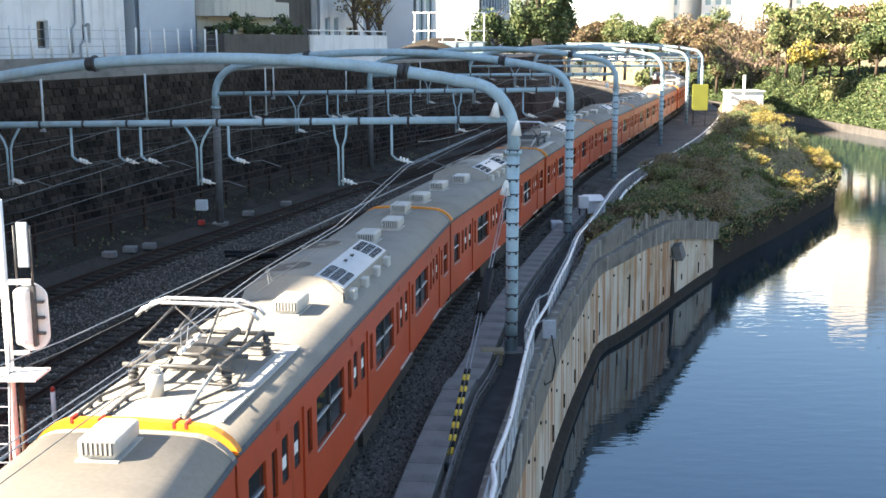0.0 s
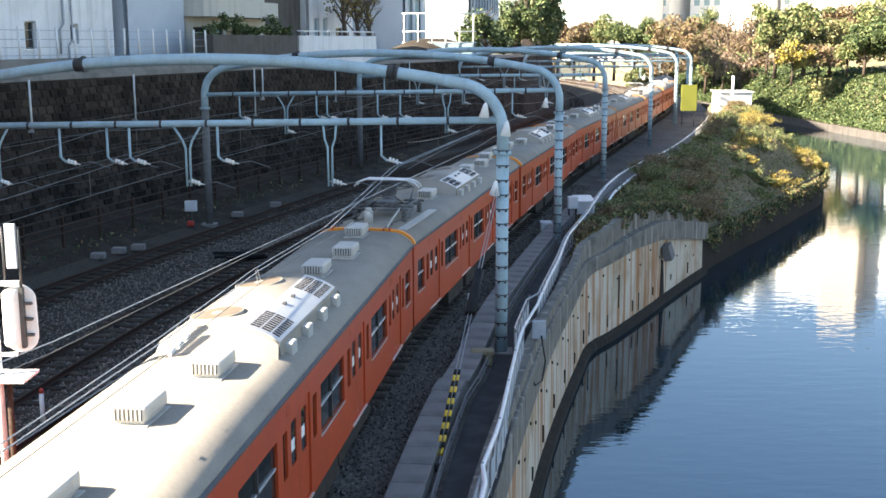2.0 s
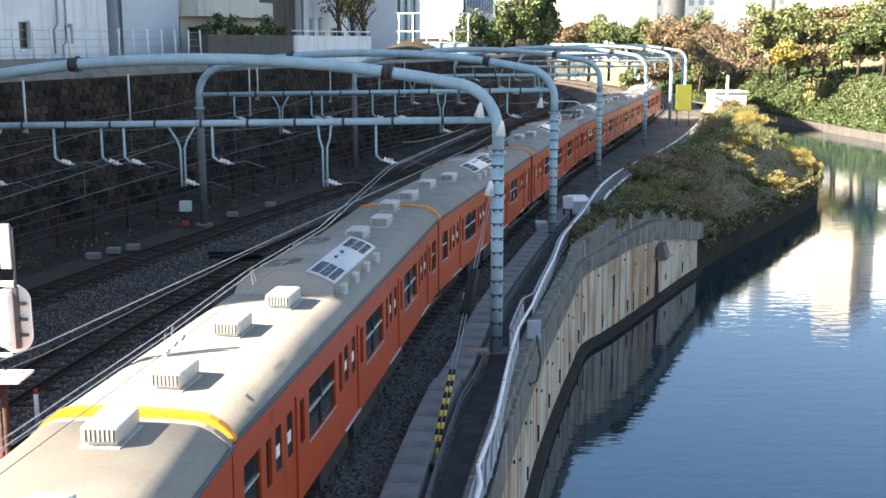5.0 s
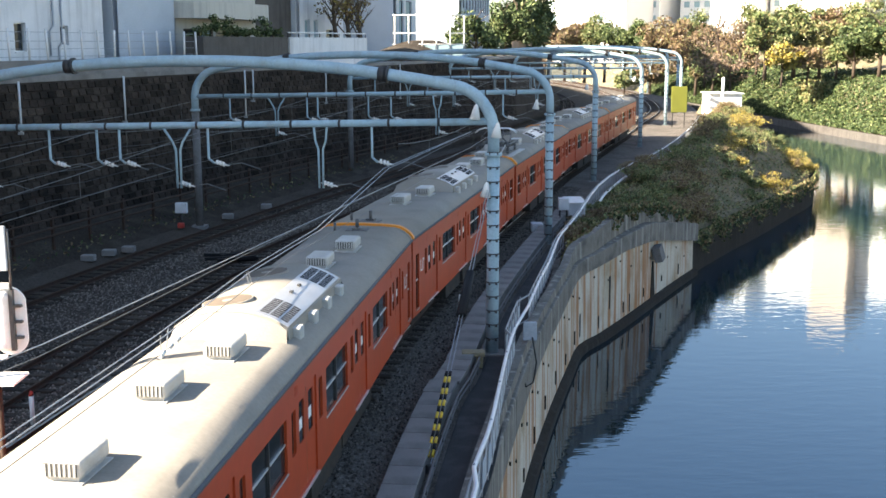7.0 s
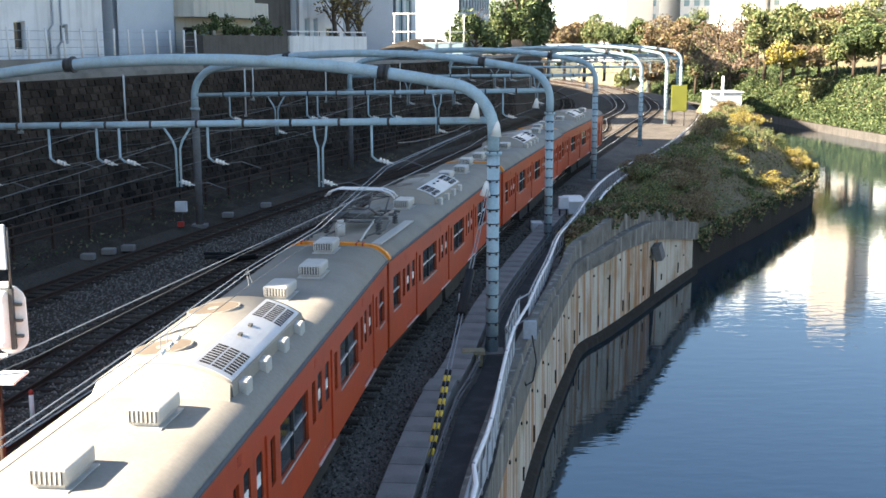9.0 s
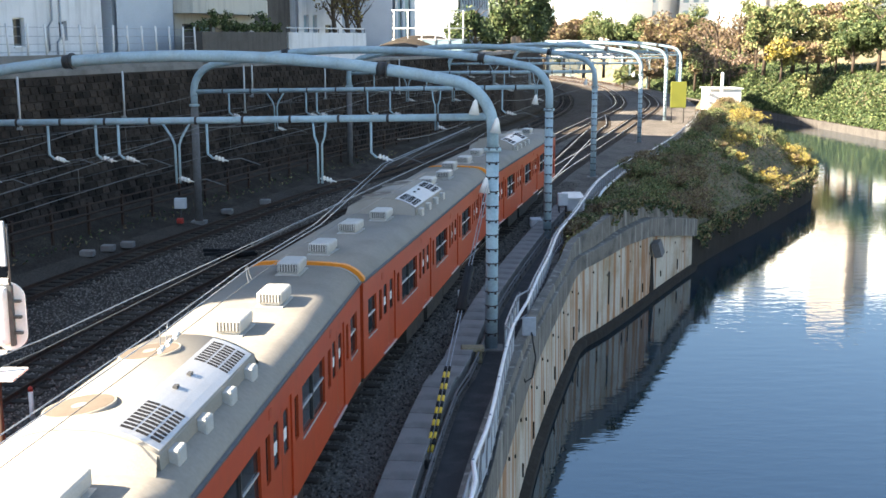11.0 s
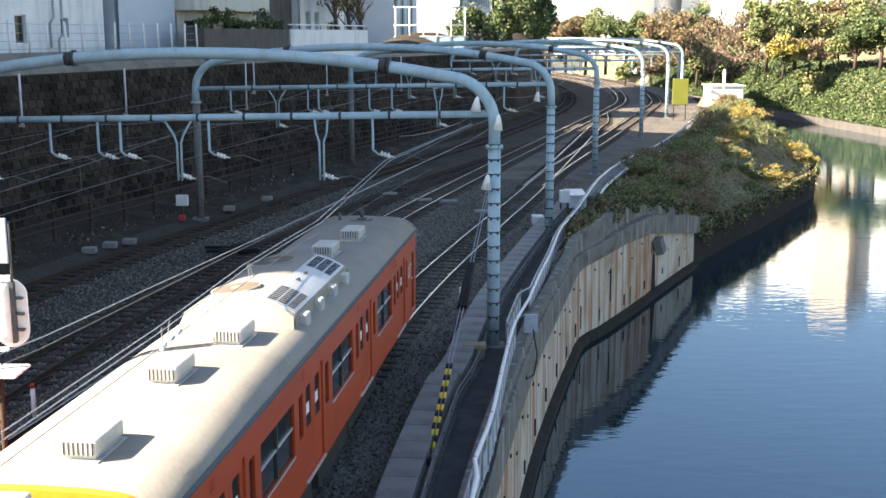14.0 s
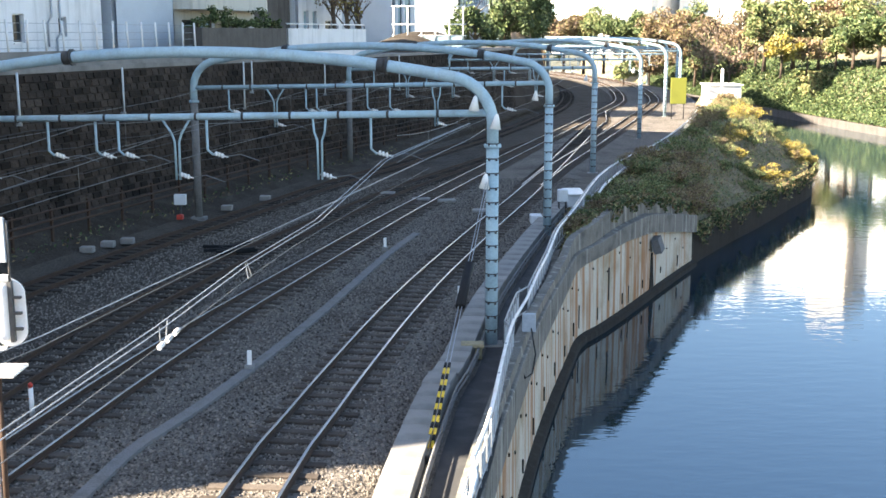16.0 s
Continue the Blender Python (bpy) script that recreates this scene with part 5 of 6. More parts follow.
    part("top_board", bevelled(0.5, 1.15, 30.35, 30.75, 0.02, 0.14, 0.02, 1), "old_timber", t)
    for x in (0.58, 0.9):
        part("leg", bevelled(x, x + 0.2, 30.4, 30.7, -0.32, 0.02, 0.02, 1), "old_timber", t)
    b = thing("equipment_box", "pale blue-grey equipment cabinet on a steel stand", "equipment box")
    part("case", bevelled(5.75, 6.25, 55.5, 55.95, 0.45, 1.05, 0.03, 2), "box_white", b)
    bm = bmesh.new()
    for x in (5.8, 6.15):
        for y in (55.55, 55.9):
            box(bm, x, x + 0.05, y, y + 0.05, -0.33, 0.46)
    part("stand", bm, "dark_steel", b)
    # trough lids as one box, their sunlight put in as white
    b = thing("equipment_box", "long trough cover beside the railing, white for sunlight on it", "equipment box")
    part("case", bevelled(6.4, 7.3, 57.2, 59.4, -0.1, 0.55, 0.05, 2), "box_white", b)
    part("lid", bevelled(6.35, 7.35, 57.1, 59.5, 0.55, 0.62, 0.02, 1), "white_paint", b)
    b = thing("equipment_box", "low white box beside the near track", "equipment box")
    part("case", bevelled(4.2, 4.75, 53.0, 53.8, -0.3, 0.15, 0.03, 2), "box_white", b)
    b = thing("signal_cabinet", "white box on a post with a red lamp below", "signal cabinet")
    part("case", bevelled(-12.75, -12.2, 52.6, 52.9, 0.75, 1.25, 0.03, 2), "box_white", b)
    part("post", tube(bmesh.new(), [(-12.48, 52.75, 0.0), (-12.48, 52.75, 0.76)], 0.05, 8), "dark_steel", b)
    part("red_lamp", bevelled(-12.65, -12.35, 52.5, 52.8, 0.05, 0.3, 0.05, 2), "red_paint", b)
    rnd = random.Random(9)
    st = thing("timber_stack", "stack of black tarred timber sleepers between tracks", "timber stack")
    for k in range(5):
        x, y = -9.8 + rnd.uniform(-0.5, 1.6), 46.5 + rnd.uniform(-1.5, 2.5)
        bm = bmesh.new()
        box(bm, -0.8, 0.8, -0.09, 0.09, 0, 0.12, Matrix.Translation((x, y, -0.16 + 0.13 * (k % 2))) @ Matrix.Rotation(rnd.uniform(-0.3, 1.3), 4, "Z"))
        part("timber", bm, "black_rubber", st)
    for x, y in ((-1.2, 60.5), (0.2, 60.0), (-3.2, 63), (2.0, 56.5)):
        o = thing("concrete_slab", "loose pale concrete slab in the ballast", "slab", group="loose slabs")
        part("slab", bevelled(x - 0.5, x + 0.5, y - 0.3, y + 0.3, -0.2, -0.06, 0.03, 1), "concrete", o)
    for x, y in ((-14.6, 45.2), (-14.1, 46.4), (-13.5, 47.2), (-11.0, 56.5), (-9.6, 60)):
        o = thing("concrete_block", "loose pale block on the dirt beside the track", "block", group="loose blocks")
        part("block", bevelled(x - 0.28, x + 0.28, y - 0.2, y + 0.2, -0.1, 0.16, 0.03, 1), "concrete", o)
    bz = thing("signboard", "yellow-green upright signboard beside the far track", "signboard")
    part("board", bevelled(24.6, 26.3, 122.0, 122.15, 1.3, 4.1, 0.03, 1), "board_green", bz)
    for x in (24.8, 26.1):
        part("leg", tube(bmesh.new(), [(x, 122.2, -0.4), (x, 122.2, 4.0)], 0.05, 6), "dark_steel", bz)
    hut = thing("lineside_hut", "white sheeted hut at the end of the railing", "hut")
    part("hut_body", bevelled(30.2, 33.8, 128, 132, -0.8, 3.0, 0.04, 1), "white_paint", hut)
    part("roof_sheet", bevelled(30.0, 34.0, 127.8, 132.2, 3.0, 3.12, 0.03, 1), "box_white", hut)
    p = thing("pole", "tall white pole beside the hut", "pole")
    part("shaft", tube(bmesh.new(), [(30.6, 124, -1.0), (30.6, 124, 5.0)], 0.16, 8), "white_paint", p)


# ---- buildings above the wall ----
def building(label, y0, y1, off, depth, z1, mt, wins=(), z0=7.2, cat="building", wall=True):
    """A block whose front runs beside the stone wall from y0 to y1; wins: (from, to, low, high) along the front."""
    a = WALL_FOOT.at(WALL_FOOT.s_at_y(y0), off)
    b = WALL_FOOT.at(WALL_FOOT.s_at_y(y1), off)
    ln = math.hypot(b[0] - a[0], b[1] - a[1])
    m = Matrix.Translation((a[0], a[1], 0)) @ Matrix.Rotation(math.atan2(-(b[0] - a[0]), b[1] - a[1]), 4, "Z")
    g = thing("building", label, cat, m)
    bm = bmesh.new()
    sheet(bm, 0, ln, z0, z1, [w[:4] for w in wins], 0.0, 0.25, 1, 0.0001)
    box(bm, -depth, -0.3, 0.0, ln, z0, z1)
    part("wall", fix(bm), mt, g)
    for w in wins:
        bm = bmesh.new()
        box(bm, -0.27, -0.24, w[0], w[1], w[2], w[3])
        wo = part("window", bm, w[4] if len(w) > 4 else "glass_dark", g)
        fr = bmesh.new()
        for y in np.linspace(w[0], w[1], max(2, int((w[1] - w[0]) / 1.1) + 1)):
            box(fr, -0.24, -0.16, y - 0.03, y + 0.03, w[2], w[3])
        for z in (w[2] + 0.03, w[3] - 0.03):
            box(fr, -0.235, -0.165, w[0], w[1], z - 0.03, z + 0.03)
        part("window_frame", fr, "dark_steel" if mt != "plaster" else "alu", wo)
        bm = bmesh.new()
        box(bm, -0.1, 0.07, w[0] - 0.05, w[1] + 0.05, w[2] - 0.06, w[2] - 0.004)
        part("sill", bm, mt, wo)
    bm = bmesh.new()
    box(bm, -depth - 0.1, 0.12, -0.1, ln + 0.1, z1, z1 + 0.3)
    part("roof", bm, "concrete", g)
    return g, m, ln


def buildings():
    def rows(ln, z0, z1, step, w, h, first=1.0):
        out = []
        z = z0
        while z + h < z1:
            y = first
            while y + w < ln:
                out.append((y, y + w, z, z + h))
                y += step
            z += 3.3
        return out
    # out of view; placed and raised so its shadow edge crosses the tracks
    building("tall pale building out of view that shades the tracks", 11.4, 47.3, -5.2, 16, 35.0, "plaster", rows(33, 8.4, 22, 3.4, 1.6, 1.5), cat="office building")
    g, m, ln = building("white-painted building with stained walls above the stone wall", 47.4, 60.6, -5.0, 14, 31.0, "plaster",
                        [(6.3, 7.2, 8.3, 9.7), (1.2, 2.4, 8.3, 9.8), (10.0, 10.7, 8.6, 9.6), (3.4, 4.8, 11.4, 12.9), (8, 9.4, 11.4, 12.9)])
    for y, z in ((9.0, 9.3), (9.7, 8.5)):
        bm = bmesh.new()
        tube(bm, [(0.08, y, z - 1.2), (0.08, y, z), (0.08, y + 0.35, z + 0.3), (0.08, y + 0.35, 13)], 0.05, 6)
        part("pipe", bm, "galv", g)
    # heights above the view are set for the shade on tracks and bank
    building("pale ribbed metal-clad building", 61.4, 67.0, -4.6, 10, 28.0, "panel_light")
    g, m, ln = building("cream apartment building with a rounded balcony", 67.4, 76.0, -4.8, 12, 29.5, "plaster_cream",
                        [(0.8, 2.2, 8.0, 9.6), (2.5, 4.2, 8.0, 9.6, "glass_blue"), (4.5, 7.2, 8.0, 9.6), (1.0, 3.0, 11.8, 13.4), (4.5, 7.2, 11.8, 13.4)])
    bm = bmesh.new()
    pts = [(0.0, -0.2), (1.2, 0.2), (1.6, 1.0), (1.6, ln - 1.2), (1.2, ln - 0.3), (0.0, ln + 0.2)]
    lo = [bm.verts.new((x, y, 10.2)) for x, y in pts]
    hi = [bm.verts.new((x, y, 11.2)) for x, y in pts]
    bm.faces.new(lo)
    bm.faces.new(hi[::-1])
    for k in range(len(pts)):
        j = (k + 1) % len(pts)
        bm.faces.new((lo[k], lo[j], hi[j], hi[k]))
    part("balcony", fix(bm), "plaster_cream", g)
    building("dark grey rendered building", 76.5, 83.0, -6.5, 9, 28.0, "hedge_wall", [(1.0, 2.2, 8.2, 9.4), (3.4, 4.8, 8.2, 9.4)])
    building("white panelled house behind bare trees", 83.4, 90.0, -6.0, 9, 23.5, "plaster", [(0.8, 1.6, 8.0, 10.5, "glass_blue"), (2.2, 2.9, 8.0, 10.5, "glass_blue"), (4.2, 5.6, 8.2, 9.8)])
    building("pale blue-white building with a terrace", 100, 108, -15.0, 10, 20, "panel_light", [(1, 6.6, 8.6, 12.8, "glass_blue")])
    building("pale blue glazed building", 112, 119, -10.0, 10, 22, "panel_light", [(1, 2.6, 8.6, 13, "glass_blue"), (3.4, 5.6, 8.6, 13, "glass_blue")])
    # length and unseen height are made up to shade the far bank
    building("tall pale glazed tower raised to shade the far bank", 138, 182, -9.5, 12, 34, "panel_light", [(2 + 4 * k, 4.6 + 4 * k, 9 + 4 * r, 11.5 + 4 * r, "glass_blue") for k in range(10) for r in range(3)])
    # terrace pergola
    pg = thing("pergola", "white steel terrace frame with glass screens", "pergola", Matrix.Translation((-4.4, 103, 0)))
    for k in range(6):
        part("post", tube(bmesh.new(), [(k * 1.25, 0.1 * k, 7.4), (k * 1.25, 0.1 * k, 11.2)], 0.07, 6), "white_paint", pg)
    for z in (11.2, 9.6, 8.6):
        part("rail", tube(bmesh.new(), [(-0.2, 0, z), (6.5, 0.5, z)], 0.06, 6), "white_paint", pg)
    for k in range(5):
        bm = bmesh.new()
        box(bm, k * 1.25 + 0.08, k * 1.25 + 1.17, 0.1 * k, 0.1 * k + 0.03, 7.6, 8.55)
        part("glass_screen", bm, "glass_blue", pg)
    # planter and low white wall on the edge of the street
    def edge_wall(nm, label, y0, y1, off, z0, z1, mt, th=0.35):
        g2 = thing(nm, label, "wall")
        bm = bmesh.new()
        sweep(bm, WALL_FOOT.run(WALL_FOOT.s_at_y(y0), WALL_FOOT.s_at_y(y1), 2, off), [(0, z0), (0, z1), (-th, z1), (-th, z0)])
        part("wall", fix(bm), mt, g2)
        return g2
    edge_wall("planter_wall", "dark stained planter wall on the stone wall", 65.0, 74.8, -1.5, 7.0, 9.1, "hedge_wall", 1.2)
    w = edge_wall("garden_wall", "white rendered garden wall with a handrail", 75.0, 85.5, -1.5, 6.9, 9.1, "plaster")
    st = WALL_FOOT.run(WALL_FOOT.s_at_y(75.0), WALL_FOOT.s_at_y(85.5), 1.5, -1.65)
    part("handrail", tube(bmesh.new(), [(x, y, 9.4) for x, y, _ in st], 0.05, 6), "white_paint", w)
    for x, y, _ in st:
        part("rail_post", tube(bmesh.new(), [(x, y, 9.05), (x, y, 9.4)], 0.035, 6), "dark_steel", w)
    g3 = thing("board_fence", "weathered brown board fence beside trees", "fence")
    for k in range(16):
        x, y, a = WALL_FOOT.at(WALL_FOOT.s_at_y(131 + k * 1.1), -1.9)
        bm = bmesh.new()
        box(bm, -0.03, 0.03, -0.5, 0.5, 7.1, 8.9 + 0.06 * (k % 3), Matrix.Translation((x, y, 0)) @ Matrix.Rotation(a, 4, "Z"))
        part("board", bm, "board_brown", g3)
    # white post fence on the parapet
    f = thing("parapet_fence", "white steel post fence with fine mesh on the parapet", "fence")
    st = WALL_FOOT.run(WALL_FOOT.s_at_y(30), WALL_FOOT.s_at_y(64.6), 1.35, -1.72)
    for k, (x, y, a) in enumerate(st):
        lean = -0.15 if k % 5 else -0.22
        bm = tube(bmesh.new(), [(x, y, 7.9), (x - 0.18 - lean, y - 0.05, 9.35)], 0.055, 6)
        part("post", bm, "white_paint", f)
    for z in (8.1, 8.45, 8.8, 9.2):
        part("wire", tube(bmesh.new(), [(x - 0.12, y, z) for x, y, _ in st], 0.012, 4), "galv", f)
    bn = thing("banner", "yellow banner with faded unreadable lettering on the fence", "banner")
    for y0, y1, mt in ((45.2, 46.5, "yellow_cloth"), (44.5, 45.1, "panel_grey")):
        a, b = WALL_FOOT.at(WALL_FOOT.s_at_y(y0), -1.62), WALL_FOOT.at(WALL_FOOT.s_at_y(y1), -1.62)
        bm = bmesh.new()
        vs = [(a[0], a[1], 8.05), (b[0], b[1], 8.05), (b[0] - 0.1, b[1], 9.2), (a[0] - 0.1, a[1], 9.2)]
        vv = [bm.verts.new(v) for v in vs] + [bm.verts.new((v[0] - 0.02, v[1], v[2])) for v in vs]
        for q in ((0, 1, 2, 3), (7, 6, 5, 4), (0, 4, 5, 1), (1, 5, 6, 2), (2, 6, 7, 3), (3, 7, 4, 0)):
            bm.faces.new([vv[i] for i in q])
        part("cloth", bm, mt, bn)
        if mt == "yellow_cloth":
            for r in range(3):
                bm = bmesh.new()
                u0, u1, zz = 0.12, 0.88, 8.3 + 0.33 * r
                p0, p1 = Vector(vs[0]).lerp(Vector(vs[1]), u0), Vector(vs[0]).lerp(Vector(vs[1]), u1)
                box(bm, 0, (p1 - p0).length, -0.004, 0.0, 0, 0.13, Matrix.Translation((p0.x + 0.012 - 0.1 * (zz - 8.05) / 1.15, p0.y, zz)) @ Matrix.Rotation(math.atan2(p1.y - p0.y, p1.x - p0.x), 4, "Z"))
                part("letter_bar", bm, "orange_edge", bn)


# ---- plants ----
def leaf_cloud(pts, size, rnd, flat=0.0):
    """Small bent leaves at points: vertices and faces."""
    n = len(pts)
    a = rnd.normal(size=(n, 3))
    a /= np.linalg.norm(a, axis=1)[:, None]
    b = rnd.normal(size=(n, 3))
    b -= (b * a).sum(1)[:, None] * a
    b /= np.linalg.norm(b, axis=1)[:, None]
    s = size * rnd.uniform(0.6, 1.35, n)[:, None]
    c = np.cross(a, b)
    v = np.stack([pts - a * s, pts + b * s * 0.5 + c * s * 0.12, pts + a * s, pts - b * s * 0.5 + c * s * 0.12], 1).reshape(-1, 3)
    f = np.arange(4 * n).reshape(n, 4)
    return v, f


def leaf_mesh(name, pts, size, mt, rnd, parent=None):
    v, f = leaf_cloud(np.asarray(pts), size, rnd)
    me = bpy.data.meshes.new(name)
    me.from_pydata(v.tolist(), [], f.tolist())
    for m in (mt if isinstance(mt, (list, tuple)) else [mt]):
        me.materials.append(M[m])
    if isinstance(mt, (list, tuple)) and len(mt) > 1:
        ix = (rnd.rand(len(f)) ** 1.6 * len(mt)).astype(np.int32)
        me.polygons.foreach_set("material_index", ix)
    ob = new(name, me)
    if parent:
        ob.parent = parent
    return ob


def clumps(rnd, n, k, centre, size, spread=0.34):
    """n points in k uneven clumps inside an ellipsoid."""
    c = rnd.normal(size=(k, 3))
    c /= np.linalg.norm(c, axis=1)[:, None]
    c *= rnd.uniform(0.25, 0.95, k)[:, None]
    w = rnd.uniform(0.4, 1.4, k)
    pick = rnd.choice(k, n, p=w / w.sum())
    d = rnd.normal(size=(n, 3))
    d /= np.linalg.norm(d, axis=1)[:, None]
    p = c[pick] + d * (rnd.rand(n) ** 0.45)[:, None] * spread * rnd.uniform(0.7, 1.3, k)[pick][:, None]
    return np.array(centre) + p * np.array(size)


def tree(label, x, y, z, h, w, mt, n=1500, leaf=0.4, seed=1, bare=False, group="trees on the far bank", crown=0.62):
    rnd = np.random.RandomState(seed)
    g = thing("tree", label, "tree", Matrix.Translation((x, y, z)), group)
    bm = bmesh.new()
    tube(bm, [(0, 0, -0.6), (0.1, 0, h * 0.3), (-0.1, 0.1, h * 0.6), (0, 0, h * 0.9)], [0.035 * h, 0.028 * h, 0.018 * h, 0.004 * h], 8)
    for k in range(16 if bare else 9):
        a, z0 = k * 2.4, h * (0.25 + 0.6 * rnd.rand())
        r = w * 0.45 * rnd.uniform(0.6, 1.0) * (1 - 0.5 * z0 / h)
        q = [(0, 0, z0), (r * 0.5 * math.cos(a), r * 0.5 * math.sin(a), z0 + 0.12 * h), (r * math.cos(a), r * math.sin(a), z0 + 0.2 * h)]
        tube(bm, q, [0.012 * h, 0.007 * h, 0.002 * h], 5)
        if bare:
            for s2 in (-1, 1):
                tube(bm, [q[1], (q[2][0] - s2 * 0.2 * r, q[2][1] + s2 * 0.3 * r, q[2][2] + 0.06 * h)], [0.005 * h, 0.001 * h], 4)
    part("trunk", bm, "bark", g)
    pts = clumps(rnd, n, 22, (0, 0, h * (1 - crown / 2)), (w / 2, w / 2, h * crown / 2))
    leaf_mesh("crown", pts, leaf, mt, rnd, g)
    return g


def bank():
    """The overgrown bank between railing and river: soil, then shrubs."""
    bm = bmesh.new()
    rows = []
    ys = [44 + 1.5 * k for k in range(70)]

    def surf(y, f):
        r, q = RAILING.x_at_y(min(y, 142)) + 0.15, QUAY.x_at_y(y) - 0.5
        hump = max(0, min(1, (y - 60) / 30)) * 2.9 * math.sin(math.pi * min(1, f * 1.15)) ** 0.8
        zq = band(y, UPPER_TOP) - 0.12 if y < 62.4 else -1.1 - min(1.0, (y - 62.4) / 4)
        return r + (q - r) * f, -0.45 + (zq + 0.45) * f ** 1.3 + hump
    for y in ys:
        row = []
        for k in range(13):
            x, z = surf(y, k / 12)
            row.append(bm.verts.new((x, y, z + 0.12 * math.sin(x * 2.1 + y * 1.7))))
        q = QUAY.x_at_y(y)
        row.append(bm.verts.new((q - 0.5, y, -4)))
        rows.append(row)
    for r, q in zip(rows, rows[1:]):
        for k in range(13):
            bm.faces.new((r[k], r[k + 1], q[k + 1], q[k])).smooth = True
    setting(part("bank", fix(bm), "soil"), "dry grassy soil bank above the river wall", "bank")
    rnd = np.random.RandomState(21)
    # low ground cover
    pts = []
    for i in range(32000):
        y = 46 + 72 * rnd.rand() ** 0.9
        f = rnd.rand()
        x, z = surf(y, f)
        pts.append((x, y, z + abs(rnd.normal()) * 0.18))
    o = leaf_mesh("ground_cover", pts, 0.085, ["leaf_olive", "leaf_brown", "leaf_green", "leaf_dark"], rnd)
    tagged(o, "low olive and brown weeds covering the bank", "weeds", kind="stuff")
    pts = []
    for i in range(6000):
        x, y, _ = QUAY.at(QUAY.s_at_y(62.6 + 45 * rnd.rand()), 0.03 + 0.3 * rnd.rand() ** 2)
        pts.append((x, y, -1.9 - 1.5 * rnd.rand() ** 2 * (0.4 + 0.6 * math.sin(y * 0.9) ** 2)))
    for i in range(2600):
        y = 50 + 12.5 * rnd.rand()
        x, yy, _ = QUAY.at(QUAY.s_at_y(y), -0.5 + 0.45 * rnd.rand())
        pts.append((x, yy, band(y, UPPER_TOP) + 0.18 - 0.75 * rnd.rand() ** 2.2 * (0.3 + 0.7 * math.sin(y * 1.3 + 2) ** 2)))
    o = leaf_mesh("hanging_creeper", pts, 0.12, ["leaf_dark", "leaf_olive", "leaf_brown"], rnd)
    tagged(o, "dark creeper hanging over the river wall", "creeper", kind="stuff")
    for i in range(105):
        y = 49 + 64 * rnd.rand()
        f = 0.04 + 0.94 * rnd.rand()
        if y < 62 and f > 0.6:
            continue
        x, z = surf(y, f)
        # golden leaf mix only on the crest, carrying the sunlight there
        sunlit_crest = y > 80 and f > 0.45
        h = rnd.uniform(0.55, 1.3) * (1.0 if y > 60 else 0.7)
        kinds = (("shrub with golden autumn leaves for the sunlit bank crest", ["leaf_yellow", "leaf_yellow", "leaf_olive", "leaf_brown"]) if sunlit_crest and rnd.rand() < 0.72 else
                 ("dense green shrub on the river bank", ["leaf_green", "leaf_olive", "leaf_dark"]) if rnd.rand() < 0.6 else
                 ("dry brownish shrub on the river bank", ["leaf_brown", "leaf_olive", "twig"]))
        g = thing("shrub", kinds[0], "shrub", Matrix.Translation((x, y, z)), "shrubs on the bank")
        bm = bmesh.new()
        for k in range(5):
            a = rnd.rand() * 6.28
            tube(bm, [(0, 0, -0.1), (0.3 * h * math.cos(a), 0.3 * h * math.sin(a), h * 0.5), (0.6 * h * math.cos(a), 0.6 * h * math.sin(a), h * 0.95)], [0.03, 0.02, 0.006], 4)
        part("stem", bm, "bark", g)
        leaf_mesh("foliage", clumps(rnd, 1500, 18, (0, 0, h * 0.5), (h * 1.2, h * 1.2, h * 0.6)), 0.06, kinds[1], rnd, g)


FAR = Line([(80, -300), (72, 0), (62, 100), (57, 144), (54, 174), (52.5, 195), (50, 225), (44, 270), (36, 330)])


